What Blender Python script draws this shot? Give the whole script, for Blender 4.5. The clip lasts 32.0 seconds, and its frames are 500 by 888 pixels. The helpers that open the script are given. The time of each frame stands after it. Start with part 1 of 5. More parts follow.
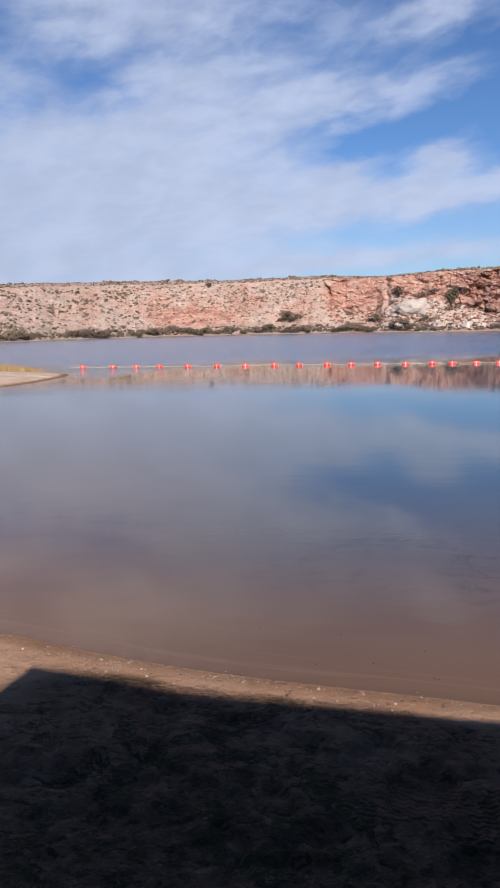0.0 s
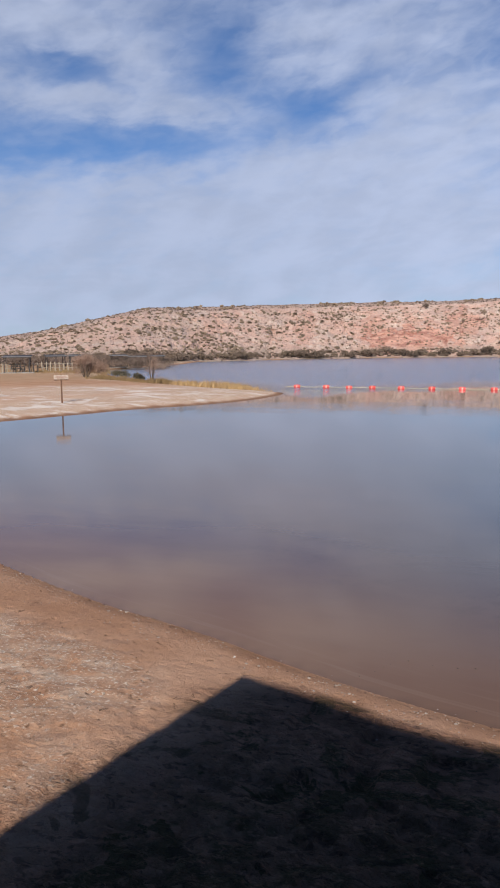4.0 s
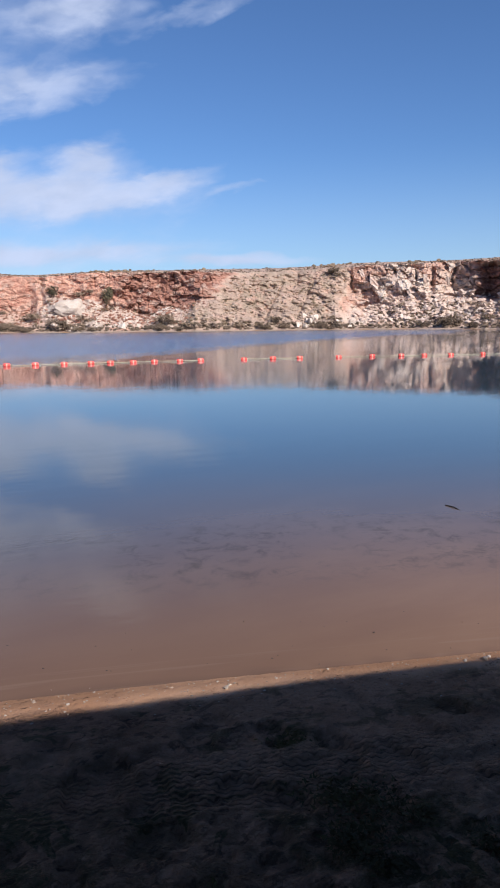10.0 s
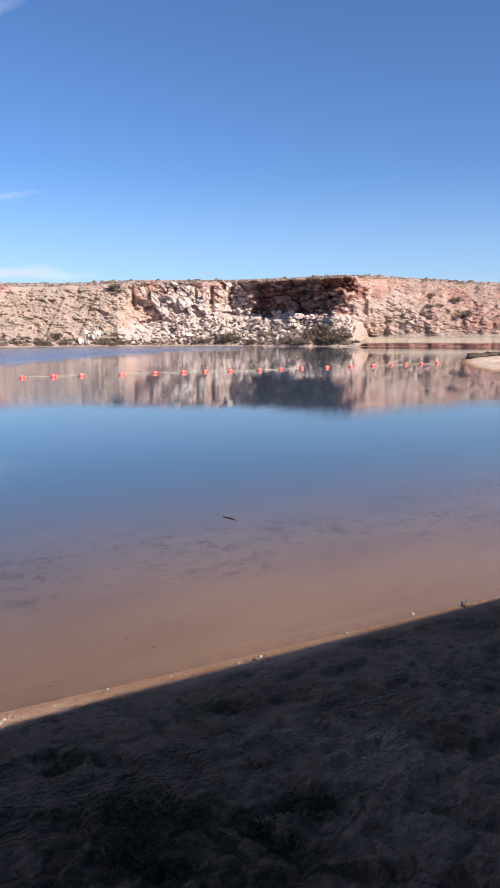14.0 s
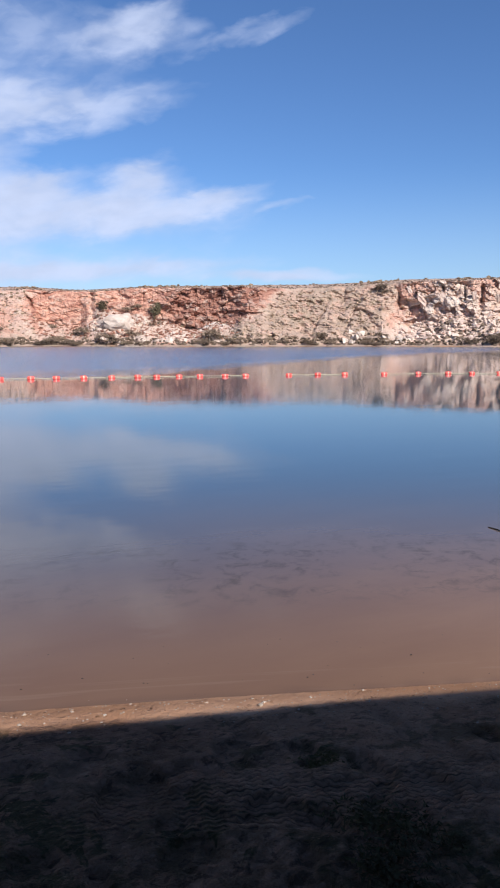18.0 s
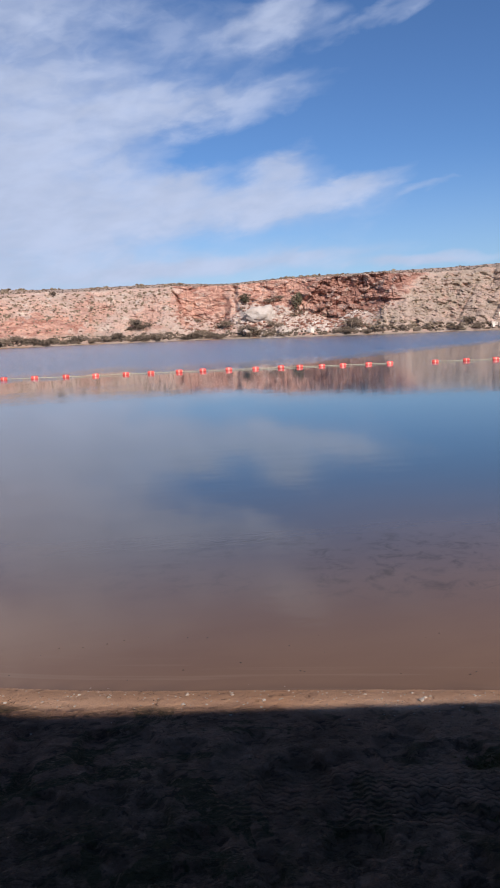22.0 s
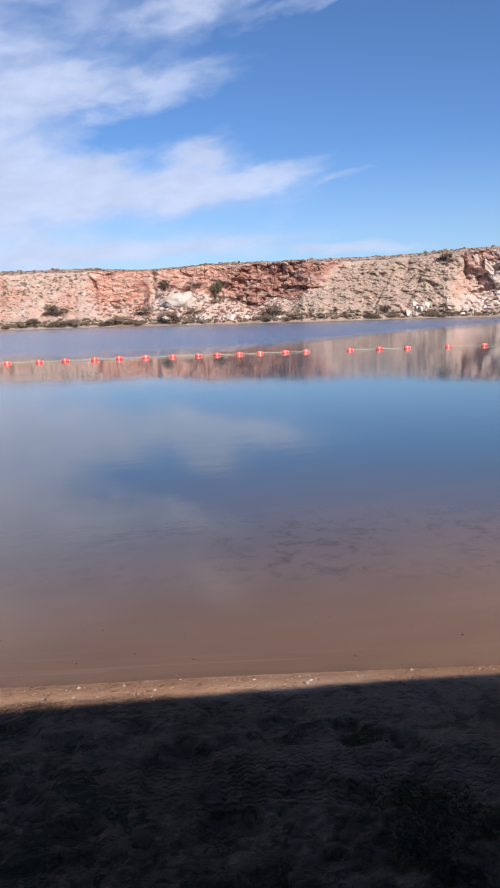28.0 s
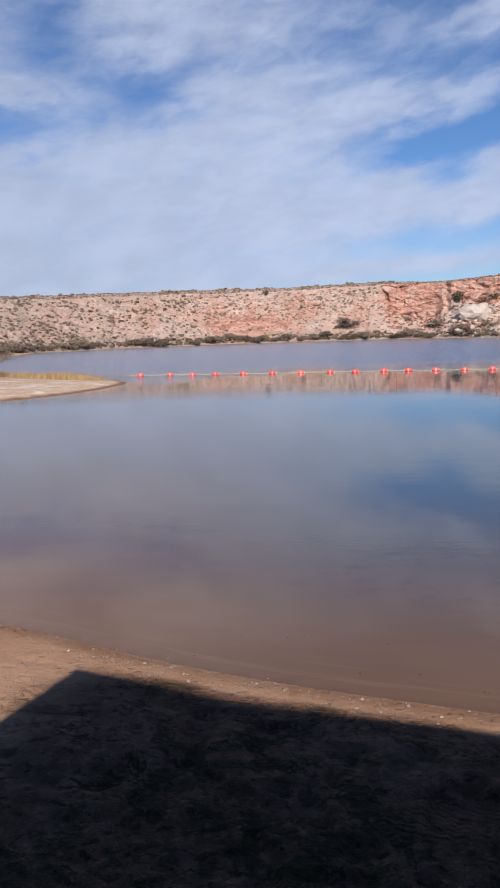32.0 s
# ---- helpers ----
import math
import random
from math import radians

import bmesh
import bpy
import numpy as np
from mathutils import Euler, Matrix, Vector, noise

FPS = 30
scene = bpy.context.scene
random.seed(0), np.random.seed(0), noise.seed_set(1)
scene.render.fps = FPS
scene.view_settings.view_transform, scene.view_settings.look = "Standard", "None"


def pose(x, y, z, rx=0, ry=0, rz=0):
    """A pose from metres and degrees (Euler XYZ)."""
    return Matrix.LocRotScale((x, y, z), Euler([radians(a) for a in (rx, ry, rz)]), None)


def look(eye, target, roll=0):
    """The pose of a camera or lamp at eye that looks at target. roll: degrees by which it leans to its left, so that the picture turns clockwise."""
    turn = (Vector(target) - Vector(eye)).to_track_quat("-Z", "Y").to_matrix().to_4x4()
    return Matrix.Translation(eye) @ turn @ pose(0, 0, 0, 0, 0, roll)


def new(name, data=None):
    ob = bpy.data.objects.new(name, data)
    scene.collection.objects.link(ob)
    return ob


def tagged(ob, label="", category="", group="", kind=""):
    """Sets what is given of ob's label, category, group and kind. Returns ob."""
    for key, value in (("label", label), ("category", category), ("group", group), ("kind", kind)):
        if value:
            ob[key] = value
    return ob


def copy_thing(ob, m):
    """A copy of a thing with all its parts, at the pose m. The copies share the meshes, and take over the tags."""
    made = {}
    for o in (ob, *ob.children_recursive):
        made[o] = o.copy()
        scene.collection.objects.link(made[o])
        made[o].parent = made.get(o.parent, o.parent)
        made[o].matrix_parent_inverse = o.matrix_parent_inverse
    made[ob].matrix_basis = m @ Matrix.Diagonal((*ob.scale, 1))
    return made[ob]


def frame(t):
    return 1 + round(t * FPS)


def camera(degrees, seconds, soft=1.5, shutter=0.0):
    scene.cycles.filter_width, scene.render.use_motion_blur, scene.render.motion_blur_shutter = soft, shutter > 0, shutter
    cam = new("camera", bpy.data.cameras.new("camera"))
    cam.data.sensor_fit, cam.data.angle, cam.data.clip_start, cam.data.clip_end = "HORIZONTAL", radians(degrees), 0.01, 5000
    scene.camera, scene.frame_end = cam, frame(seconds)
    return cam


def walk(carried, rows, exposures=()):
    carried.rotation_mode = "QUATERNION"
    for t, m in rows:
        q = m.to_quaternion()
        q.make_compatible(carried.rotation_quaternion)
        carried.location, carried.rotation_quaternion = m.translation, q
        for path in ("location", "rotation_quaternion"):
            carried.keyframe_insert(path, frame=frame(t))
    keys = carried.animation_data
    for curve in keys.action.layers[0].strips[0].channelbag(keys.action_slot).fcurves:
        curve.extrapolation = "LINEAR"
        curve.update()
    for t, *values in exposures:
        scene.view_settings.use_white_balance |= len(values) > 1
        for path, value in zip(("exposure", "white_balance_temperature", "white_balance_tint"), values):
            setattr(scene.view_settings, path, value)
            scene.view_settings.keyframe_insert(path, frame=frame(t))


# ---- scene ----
LENS = 38.48
cam = camera(LENS, 32.0, soft=1.9)
# seconds, place of the eye, turn to the left, tilt up, lean to the left
PATH = [
    (0, -0.080, 0.007, 3.840, 0.42, -9.57, -1.09),
    (0.5, -0.078, 0.025, 3.842, 2.07, -9.99, -0.89),
    (1, -0.114, 0.042, 3.842, 4.65, -9.79, -0.88),
    (1.5, -0.131, 0.051, 3.831, 8.15, -9.26, -1.58),
    (2, -0.216, 0.052, 3.833, 9.87, -9.20, -1.40),
    (2.5, -0.153, 0.082, 3.835, 11.25, -9.16, -1.31),
    (3, -0.191, 0.075, 3.828, 13.59, -8.85, -1.34),
    (3.5, -0.235, 0.085, 3.826, 15.21, -8.00, -0.84),
    (5.5, -0.218, 0.067, 3.804, 21.24, -7.51, -0.61),
    (5.7, -0.211, 0.081, 3.796, 18.69, -7.19, -0.10),
    (6, -0.201, 0.103, 3.785, 14.81, -7.09, -0.49),
    (6.2, -0.216, 0.108, 3.783, 12.02, -6.92, -0.83),
    (6.5, -0.238, 0.116, 3.780, 6.98, -7.46, -0.97),
    (7, -0.224, 0.143, 3.770, 0.80, -7.98, -0.26),
    (7.5, -0.176, 0.071, 3.800, -3.49, -8.54, -0.33),
    (8, -0.169, 0.084, 3.786, -7.38, -8.58, -0.26),
    (8.5, -0.130, 0.058, 3.796, -10.77, -8.81, -0.06),
    (8.8, -0.102, 0.062, 3.789, -13.34, -9.01, -0.29),
    (9, -0.084, 0.064, 3.784, -15.30, -9.80, 0.37),
    (9.2, -0.060, 0.063, 3.777, -17.74, -9.67, 0.44),
    (9.5, -0.025, 0.062, 3.767, -21.87, -10.23, 0.09),
    (10, 0.038, 0.037, 3.758, -26.22, -9.88, -0.55),
    (10.5, 0.069, 0.046, 3.749, -30.43, -9.78, 0.13),
    (11, 0.082, -0.022, 3.756, -34.29, -9.71, -0.30),
    (11.5, 0.097, -0.025, 3.772, -36.69, -9.59, 0.80),
    (12, 0.102, -0.075, 3.788, -39.01, -9.00, 0.26),
    (12.5, 0.095, -0.095, 3.797, -39.13, -9.65, 0.41),
    (13, 0.093, -0.096, 3.808, -39.83, -8.83, -0.26),
    (13.5, 0.116, -0.120, 3.804, -42.08, -8.48, -0.60),
    (14, 0.102, -0.231, 3.830, -43.24, -8.71, -0.21),
    (14.5, 0.099, -0.197, 3.831, -39.85, -8.54, -0.72),
    (15, 0.078, -0.162, 3.823, -35.76, -8.66, -0.62),
    (15.5, 0.096, -0.146, 3.821, -32.29, -8.54, -0.65),
    (17.5, 0.049, -0.061, 3.808, -25.26, -8.72, -0.47),
    (18, 0.047, -0.054, 3.810, -22.68, -8.67, 0.01),
    (18.5, 0.052, -0.039, 3.815, -19.48, -8.87, 0.00),
    (18.8, 0.038, -0.011, 3.810, -15.97, -8.56, -1.41),
    (19, 0.028, 0.007, 3.806, -13.07, -8.87, -1.93),
    (19.5, 0.015, 0.023, 3.793, -8.02, -8.92, -2.64),
    (20, 0.013, 0.036, 3.778, -4.14, -8.92, -3.32),
    (20.2, 0.008, 0.074, 3.770, -3.83, -9.57, -3.56),
    (20.5, 0.001, 0.130, 3.758, -4.00, -10.52, -2.98),
    (20.7, -0.009, 0.113, 3.756, -5.23, -9.78, -2.99),
    (21, -0.025, 0.087, 3.754, -6.85, -9.53, -2.42),
    (21.5, -0.076, 0.088, 3.759, -9.16, -9.61, -1.50),
    (22, -0.077, 0.057, 3.782, -11.23, -9.27, -2.16),
    (22.5, -0.092, 0.103, 3.757, -11.84, -8.58, -2.35),
    (23, -0.111, 0.093, 3.760, -15.25, -8.78, -0.92),
    (23.5, -0.123, 0.053, 3.755, -21.29, -9.09, -0.89),
    (23.8, -0.112, 0.019, 3.759, -24.80, -9.91, 0.38),
    (24, -0.104, -0.004, 3.761, -25.49, -10.32, 0.73),
    (24.5, 0.022, -0.049, 3.780, -25.29, -9.94, 1.04),
    (25, 0.116, -0.092, 3.784, -23.01, -10.04, 1.56),
    (25.2, 0.128, -0.088, 3.787, -22.32, -11.60, 0.88),
    (25.5, 0.145, -0.081, 3.791, -23.49, -11.28, 0.33),
    (27.5, 0.257, -0.098, 3.839, -21.67, -10.90, -0.92),
    (28, 0.241, -0.128, 3.849, -17.50, -10.49, -1.64),
    (28.5, 0.204, -0.092, 3.838, -13.94, -10.13, -1.70),
    (29, 0.198, -0.087, 3.835, -12.08, -9.35, -1.69),
    (29.5, 0.195, -0.068, 3.815, -9.78, -9.54, -2.81),
    (30, 0.192, -0.068, 3.806, -7.02, -9.37, -2.78),
    (30.5, 0.161, 0.004, 3.809, -4.71, -9.65, -2.02),
    (31, 0.109, 0.041, 3.794, -1.43, -10.32, -1.54),
    (31.2, 0.098, 0.036, 3.802, 0.24, -9.97, -1.85),
    (31.5, 0.082, 0.028, 3.813, 2.20, -9.22, -2.11),
    (32, 0.074, 0.083, 3.789, 5.03, -8.86, -1.71),
]
EXPOSURE = [(0.0, 0.25), (3.0, 0.20), (6.0, 0.06), (7.5, 0.13), (9.0, 0.24), (11.0, 0.62), (13.0, 0.73), (15.0, 0.72), (18.0, 0.51), (21.0, 0.23), (23.0, 0.26), (25.0, 0.53), (28.0, 0.48), (29.0, 0.38), (30.0, 0.30), (32.0, 0.20)]
walk(cam, [(t, pose(x, y, z, 90 + tilt, 0, turn) @ pose(0, 0, 0, 0, 0, lean)) for t, x, y, z, turn, tilt, lean in PATH], EXPOSURE)

# ---- light ----
SUN_AZ, SUN_EL, SUN_POWER, SKY_POWER = 172.0, 34.0, 5.0, 0.066
SUN_WAY = Vector((math.sin(radians(SUN_AZ)) * math.cos(radians(SUN_EL)), math.cos(radians(SUN_AZ)) * math.cos(radians(SUN_EL)), math.sin(radians(SUN_EL))))
lamp = bpy.data.lights.new("sun", "SUN")
lamp.energy, lamp.angle, lamp.color = SUN_POWER, radians(0.53), (1.0, 0.93, 0.84)
sun = new("sun", lamp)
sun.matrix_world = look(SUN_WAY * 400, (0, 0, 0))


class Net:
    """Short ways to add nodes to a tree."""

    def __init__(self, tree):
        self.tree = tree
        tree.nodes.clear()

    def add(self, kind):
        return self.tree.nodes.new(kind)

    def join(self, source, target):
        self.tree.links.new(source, target)

    def put(self, socket, value):
        if isinstance(value, (int, float)):
            socket.default_value = value
        elif isinstance(value, (tuple, list)):
            socket.default_value = value
        else:
            self.join(value, socket)

    def math(self, op, *values, clamp=False):
        node = self.add("ShaderNodeMath")
        node.operation, node.use_clamp = op, clamp
        for n, value in enumerate(values):
            self.put(node.inputs[n], value)
        return node.outputs[0]

    def noise(self, vector, scale, detail=4.0, rough=0.55, distortion=0.0):
        node = self.add("ShaderNodeTexNoise")
        self.join(vector, node.inputs["Vector"])
        node.inputs["Scale"].default_value, node.inputs["Detail"].default_value = scale, detail
        node.inputs["Roughness"].default_value, node.inputs["Distortion"].default_value = rough, distortion
        return node.outputs["Fac"]

    def ramp(self, value, low, high, a=0.0, b=1.0, smooth=True):
        node = self.add("ShaderNodeMapRange")
        node.interpolation_type = "SMOOTHSTEP" if smooth else "LINEAR"
        self.put(node.inputs["Value"], value)
        for key, number in (("From Min", low), ("From Max", high), ("To Min", a), ("To Max", b)):
            node.inputs[key].default_value = number
        return node.outputs["Result"]

    def mix(self, factor, a, b):
        node = self.add("ShaderNodeMix")
        node.data_type = "RGBA"
        self.put(node.inputs[0], factor)
        for socket, value in ((node.inputs[6], a), (node.inputs[7], b)):
            self.put(socket, (*value, 1.0) if isinstance(value, tuple) and len(value) == 3 else value)
        return node.outputs[2]

    def scaled(self, vector, x, y, z):
        node = self.add("ShaderNodeMapping")
        self.join(vector, node.inputs["Vector"])
        node.inputs["Scale"].default_value = (x, y, z)
        return node.outputs["Vector"]

    def bump(self, height, strength, distance):
        node = self.add("ShaderNodeBump")
        self.put(node.inputs["Strength"], strength)
        node.inputs["Distance"].default_value = distance
        self.join(height, node.inputs["Height"])
        return node.outputs["Normal"]

    def attribute(self, name):
        node = self.add("ShaderNodeAttribute")
        node.attribute_name = name
        return node.outputs["Fac"]


# clouds: bearing, height, half width, half height (degrees), slope, thickness
CLOUDS = [
    (-20, 8.0, 26, 4.7, 0, 1.35), (-3.5, 9.4, 9.0, 3.4, 0, 0.7), (-10, 12.6, 11, 2.7, 6, 0.9), (-3, 16.4, 9.0, 2.3, 4, 0.68),
    (6.5, 15.7, 8.3, 1.2, 7, 0.62), (-3, 21.2, 10, 3.0, 0, 0.34), (14.6, 21.2, 3.4, 1.3, 12, 0.6), (22.6, 21.3, 4.0, 0.8, 16, 0.28),
    (8.0, 19.2, 7.5, 2.2, 0, 0.12), (-29, 17.5, 12, 1.0, -3, 0.75), (-35, 22.6, 9, 2.6, -8, 0.75), (-24, 19.6, 4.5, 1.8, -30, 0.4),
    (-10, 21.8, 7, 2.5, 0, 0.55), (-26, 29, 22, 5.0, 0, 0.5), (7.5, 9.1, 7.2, 1.3, 0, 0.9), (13.4, 10.3, 2.8, 1.5, 22, 0.95),
    (17.2, 9.4, 4.4, 0.75, 15, 0.9), (7.6, 11.1, 1.7, 0.8, 12, 0.6), (24.6, 9.8, 2.9, 0.42, 12, 0.2), (5.5, 4.6, 11.5, 0.55, 3, 1.2),
    (24.5, 4.55, 4.6, 0.35, 0, 0.95), (-28, 10, 26, 15, 0, 0.28), (-27, 3.5, 20, 2.6, 0, 0.7),
]
# thin places in the cover: the same numbers, with the share that is cleared
GAPS = [(-31, 20.0, 4.5, 1.1, -8, 0.75), (-19, 20.8, 2.4, 2.2, 0, 0.7), (-30, 14.4, 13, 1.6, 5, 0.8), (-12, 17.4, 3.6, 1.5, 10, 0.75), (2, 20.2, 2.6, 1.2, 0, 0.6), (8.5, 13.0, 5.0, 1.3, 6, 0.9), (7.0, 18.6, 5.0, 0.8, 5, 0.5), (9.6, 11.0, 1.5, 0.9, 30, 0.5), (10, 6.5, 9, 0.9, 2, 0.8)]
world = bpy.data.worlds.new("sky")
scene.world = world
world.use_nodes = True
net = Net(world.node_tree)
way = net.add("ShaderNodeTexCoord").outputs["Generated"]
split = net.add("ShaderNodeSeparateXYZ")
net.join(way, split.inputs[0])
bearing = net.math("MULTIPLY", net.math("ARCTAN2", split.outputs[0], split.outputs[1]), 57.2958)
height = net.math("MULTIPLY", net.math("ARCSINE", split.outputs[2]), 57.2958)
flat = net.add("ShaderNodeCombineXYZ")
net.join(net.math("ADD", net.math("MULTIPLY", bearing, 0.075), net.math("MULTIPLY", height, -0.05)), flat.inputs[0])
net.join(net.math("MULTIPLY", height, 0.16), flat.inputs[1])
broad = net.noise(flat.outputs[0], 2.2, 4.0, 0.5, 0.3)
lumpy = net.noise(flat.outputs[0], 3.0, 5.0, 0.52, 0.2)
fine = net.noise(net.scaled(flat.outputs[0], 1.0, 1.1, 1.0), 3.0, 6.0, 0.54, 0.3)
curdle = net.ramp(net.noise(net.scaled(flat.outputs[0], 1.1, 1.0, 1.0), 6.0, 4.0, 0.5, 0.6), 0.36, 0.64, 0.80, 1.16)
bent_b = net.math("ADD", bearing, net.math("MULTIPLY", net.math("SUBTRACT", broad, 0.5), 5.5))
bent_h = net.math("ADD", height, net.math("MULTIPLY", net.math("SUBTRACT", fine, 0.5), net.ramp(height, 3.0, 12.0, 1.0, 3.6)))
total, thinned = 0.0, 1.0
for b, h, wide, tall, slope, thick in CLOUDS + [(*gap[:5], -gap[5]) for gap in GAPS]:
    c, s = math.cos(radians(slope)), math.sin(radians(slope))
    db, dh = net.math("SUBTRACT", bent_b, float(b)), net.math("SUBTRACT", bent_h, float(h))
    u = net.math("ADD", net.math("MULTIPLY", db, c / wide), net.math("MULTIPLY", dh, s / wide))
    v = net.math("ADD", net.math("MULTIPLY", db, -s / tall), net.math("MULTIPLY", dh, c / tall))
    q = net.math("ADD", net.math("MULTIPLY", u, u), net.math("MULTIPLY", v, v))
    if thick > 0:
        total = net.math("ADD", total, net.math("MULTIPLY", net.math("EXPONENT", net.math("MULTIPLY", net.math("POWER", q, 1.25), -0.9)), thick))
    else:
        thinned = net.math("MULTIPLY", thinned, net.math("ADD", net.math("MULTIPLY", net.math("EXPONENT", net.math("MULTIPLY", q, -0.9)), thick), 1.0))
depth = net.math("MULTIPLY", net.math("MULTIPLY", total, thinned), net.math("MULTIPLY", net.ramp(lumpy, 0.28, 0.72, 0.72, 1.28), net.math("MULTIPLY", net.ramp(broad, 0.34, 0.62, 0.8, 1.12), curdle)))
cover = net.math("SUBTRACT", 1.0, net.math("EXPONENT", net.math("MULTIPLY", net.math("MAXIMUM", net.math("SUBTRACT", depth, 0.05), 0.0), -2.3)))
sky = net.add("ShaderNodeTexSky")
sky.sky_type, sky.sun_disc, sky.altitude = "NISHITA", False, 1050.0
sky.sun_elevation, sky.sun_rotation = radians(SUN_EL), radians(SUN_AZ)
sky.air_density, sky.dust_density, sky.ozone_density = 1.0, 0.5, 1.2
clear = net.add("ShaderNodeBackground")
tint = net.add("ShaderNodeMix")
tint.data_type, tint.blend_type = "RGBA", "MULTIPLY"
tint.inputs[0].default_value, tint.inputs[7].default_value = 1.0, (0.68, 0.96, 1.36, 1.0)
net.join(sky.outputs[0], tint.inputs[6])
net.join(net.mix(net.ramp(height, 0.0, 13.0, 0.42, 0.0), tint.outputs[2], (5.6, 6.9, 8.6)), clear.inputs["Color"])
clear.inputs["Strength"].default_value = SKY_POWER
cloud = net.add("ShaderNodeBackground")
cloud.inputs["Color"].default_value, cloud.inputs["Strength"].default_value = (0.69, 0.79, 1.06, 1.0), 0.66
both = net.add("ShaderNodeMixShader")
net.join(net.math("MULTIPLY", net.ramp(bearing, -30.0, 6.0, 0.91, 1.0), net.ramp(net.math("ADD", net.math("MULTIPLY", fine, 0.5), net.math("MULTIPLY", lumpy, 0.5)), 0.36, 0.64, 0.60, 0.675)), cloud.inputs["Strength"])
net.join(net.math("MULTIPLY", cover, 0.95), both.inputs[0])
net.join(clear.outputs[0], both.inputs[1]), net.join(cloud.outputs[0], both.inputs[2])
net.join(both.outputs[0], net.add("ShaderNodeOutputWorld").inputs["Surface"])


# ---- materials ----
def surface(name, paint, rough=0.9, metal=0.0, spec=0.25):
    """A material; paint(net, place, random) returns colour and normal (or None)."""
    m = bpy.data.materials.new(name)
    m.use_nodes = True
    net = Net(m.node_tree)
    place = net.add("ShaderNodeNewGeometry").outputs["Position"]
    own = net.add("ShaderNodeObjectInfo").outputs["Random"]
    colour, normal = paint(net, place, own)
    shader = net.add("ShaderNodeBsdfPrincipled")
    net.put(shader.inputs["Base Color"], colour if not isinstance(colour, tuple) else (*colour, 1.0))
    net.put(shader.inputs["Roughness"], rough)
    net.put(shader.inputs["Metallic"], metal)
    shader.inputs["Specular IOR Level"].default_value = spec
    if normal is not None:
        net.join(normal, shader.inputs["Normal"])
    net.join(shader.outputs[0], net.add("ShaderNodeOutputMaterial").inputs["Surface"])
    return m


def mottled(name, a, b, c, scale, rough=0.9, bump=0.4, depth=0.02, local=False, vary=0.35, spec=0.25):
    """Two tones by broad patches, a third by fine grain, varied from thing to thing."""

    def paint(net, place, own):
        if local:
            place = net.add("ShaderNodeTexCoord").outputs["Object"]
        broad, grain = net.noise(place, scale, 5.0), net.noise(place, scale * 9.0, 4.0, 0.65)
        colour = net.mix(net.ramp(broad, 0.35, 0.68), a, b)
        colour = net.mix(net.math("MULTIPLY", net.ramp(grain, 0.45, 0.75), 0.6), colour, c)
        tone = net.add("ShaderNodeHueSaturation")
        net.join(net.ramp(own, 0.0, 1.0, 1.0 - vary, 1.0 + vary, smooth=False), tone.inputs["Value"])
        net.join(colour, tone.inputs["Color"])
        return tone.outputs[0], net.bump(grain, bump, depth)

    return surface(name, paint, rough, spec=spec)


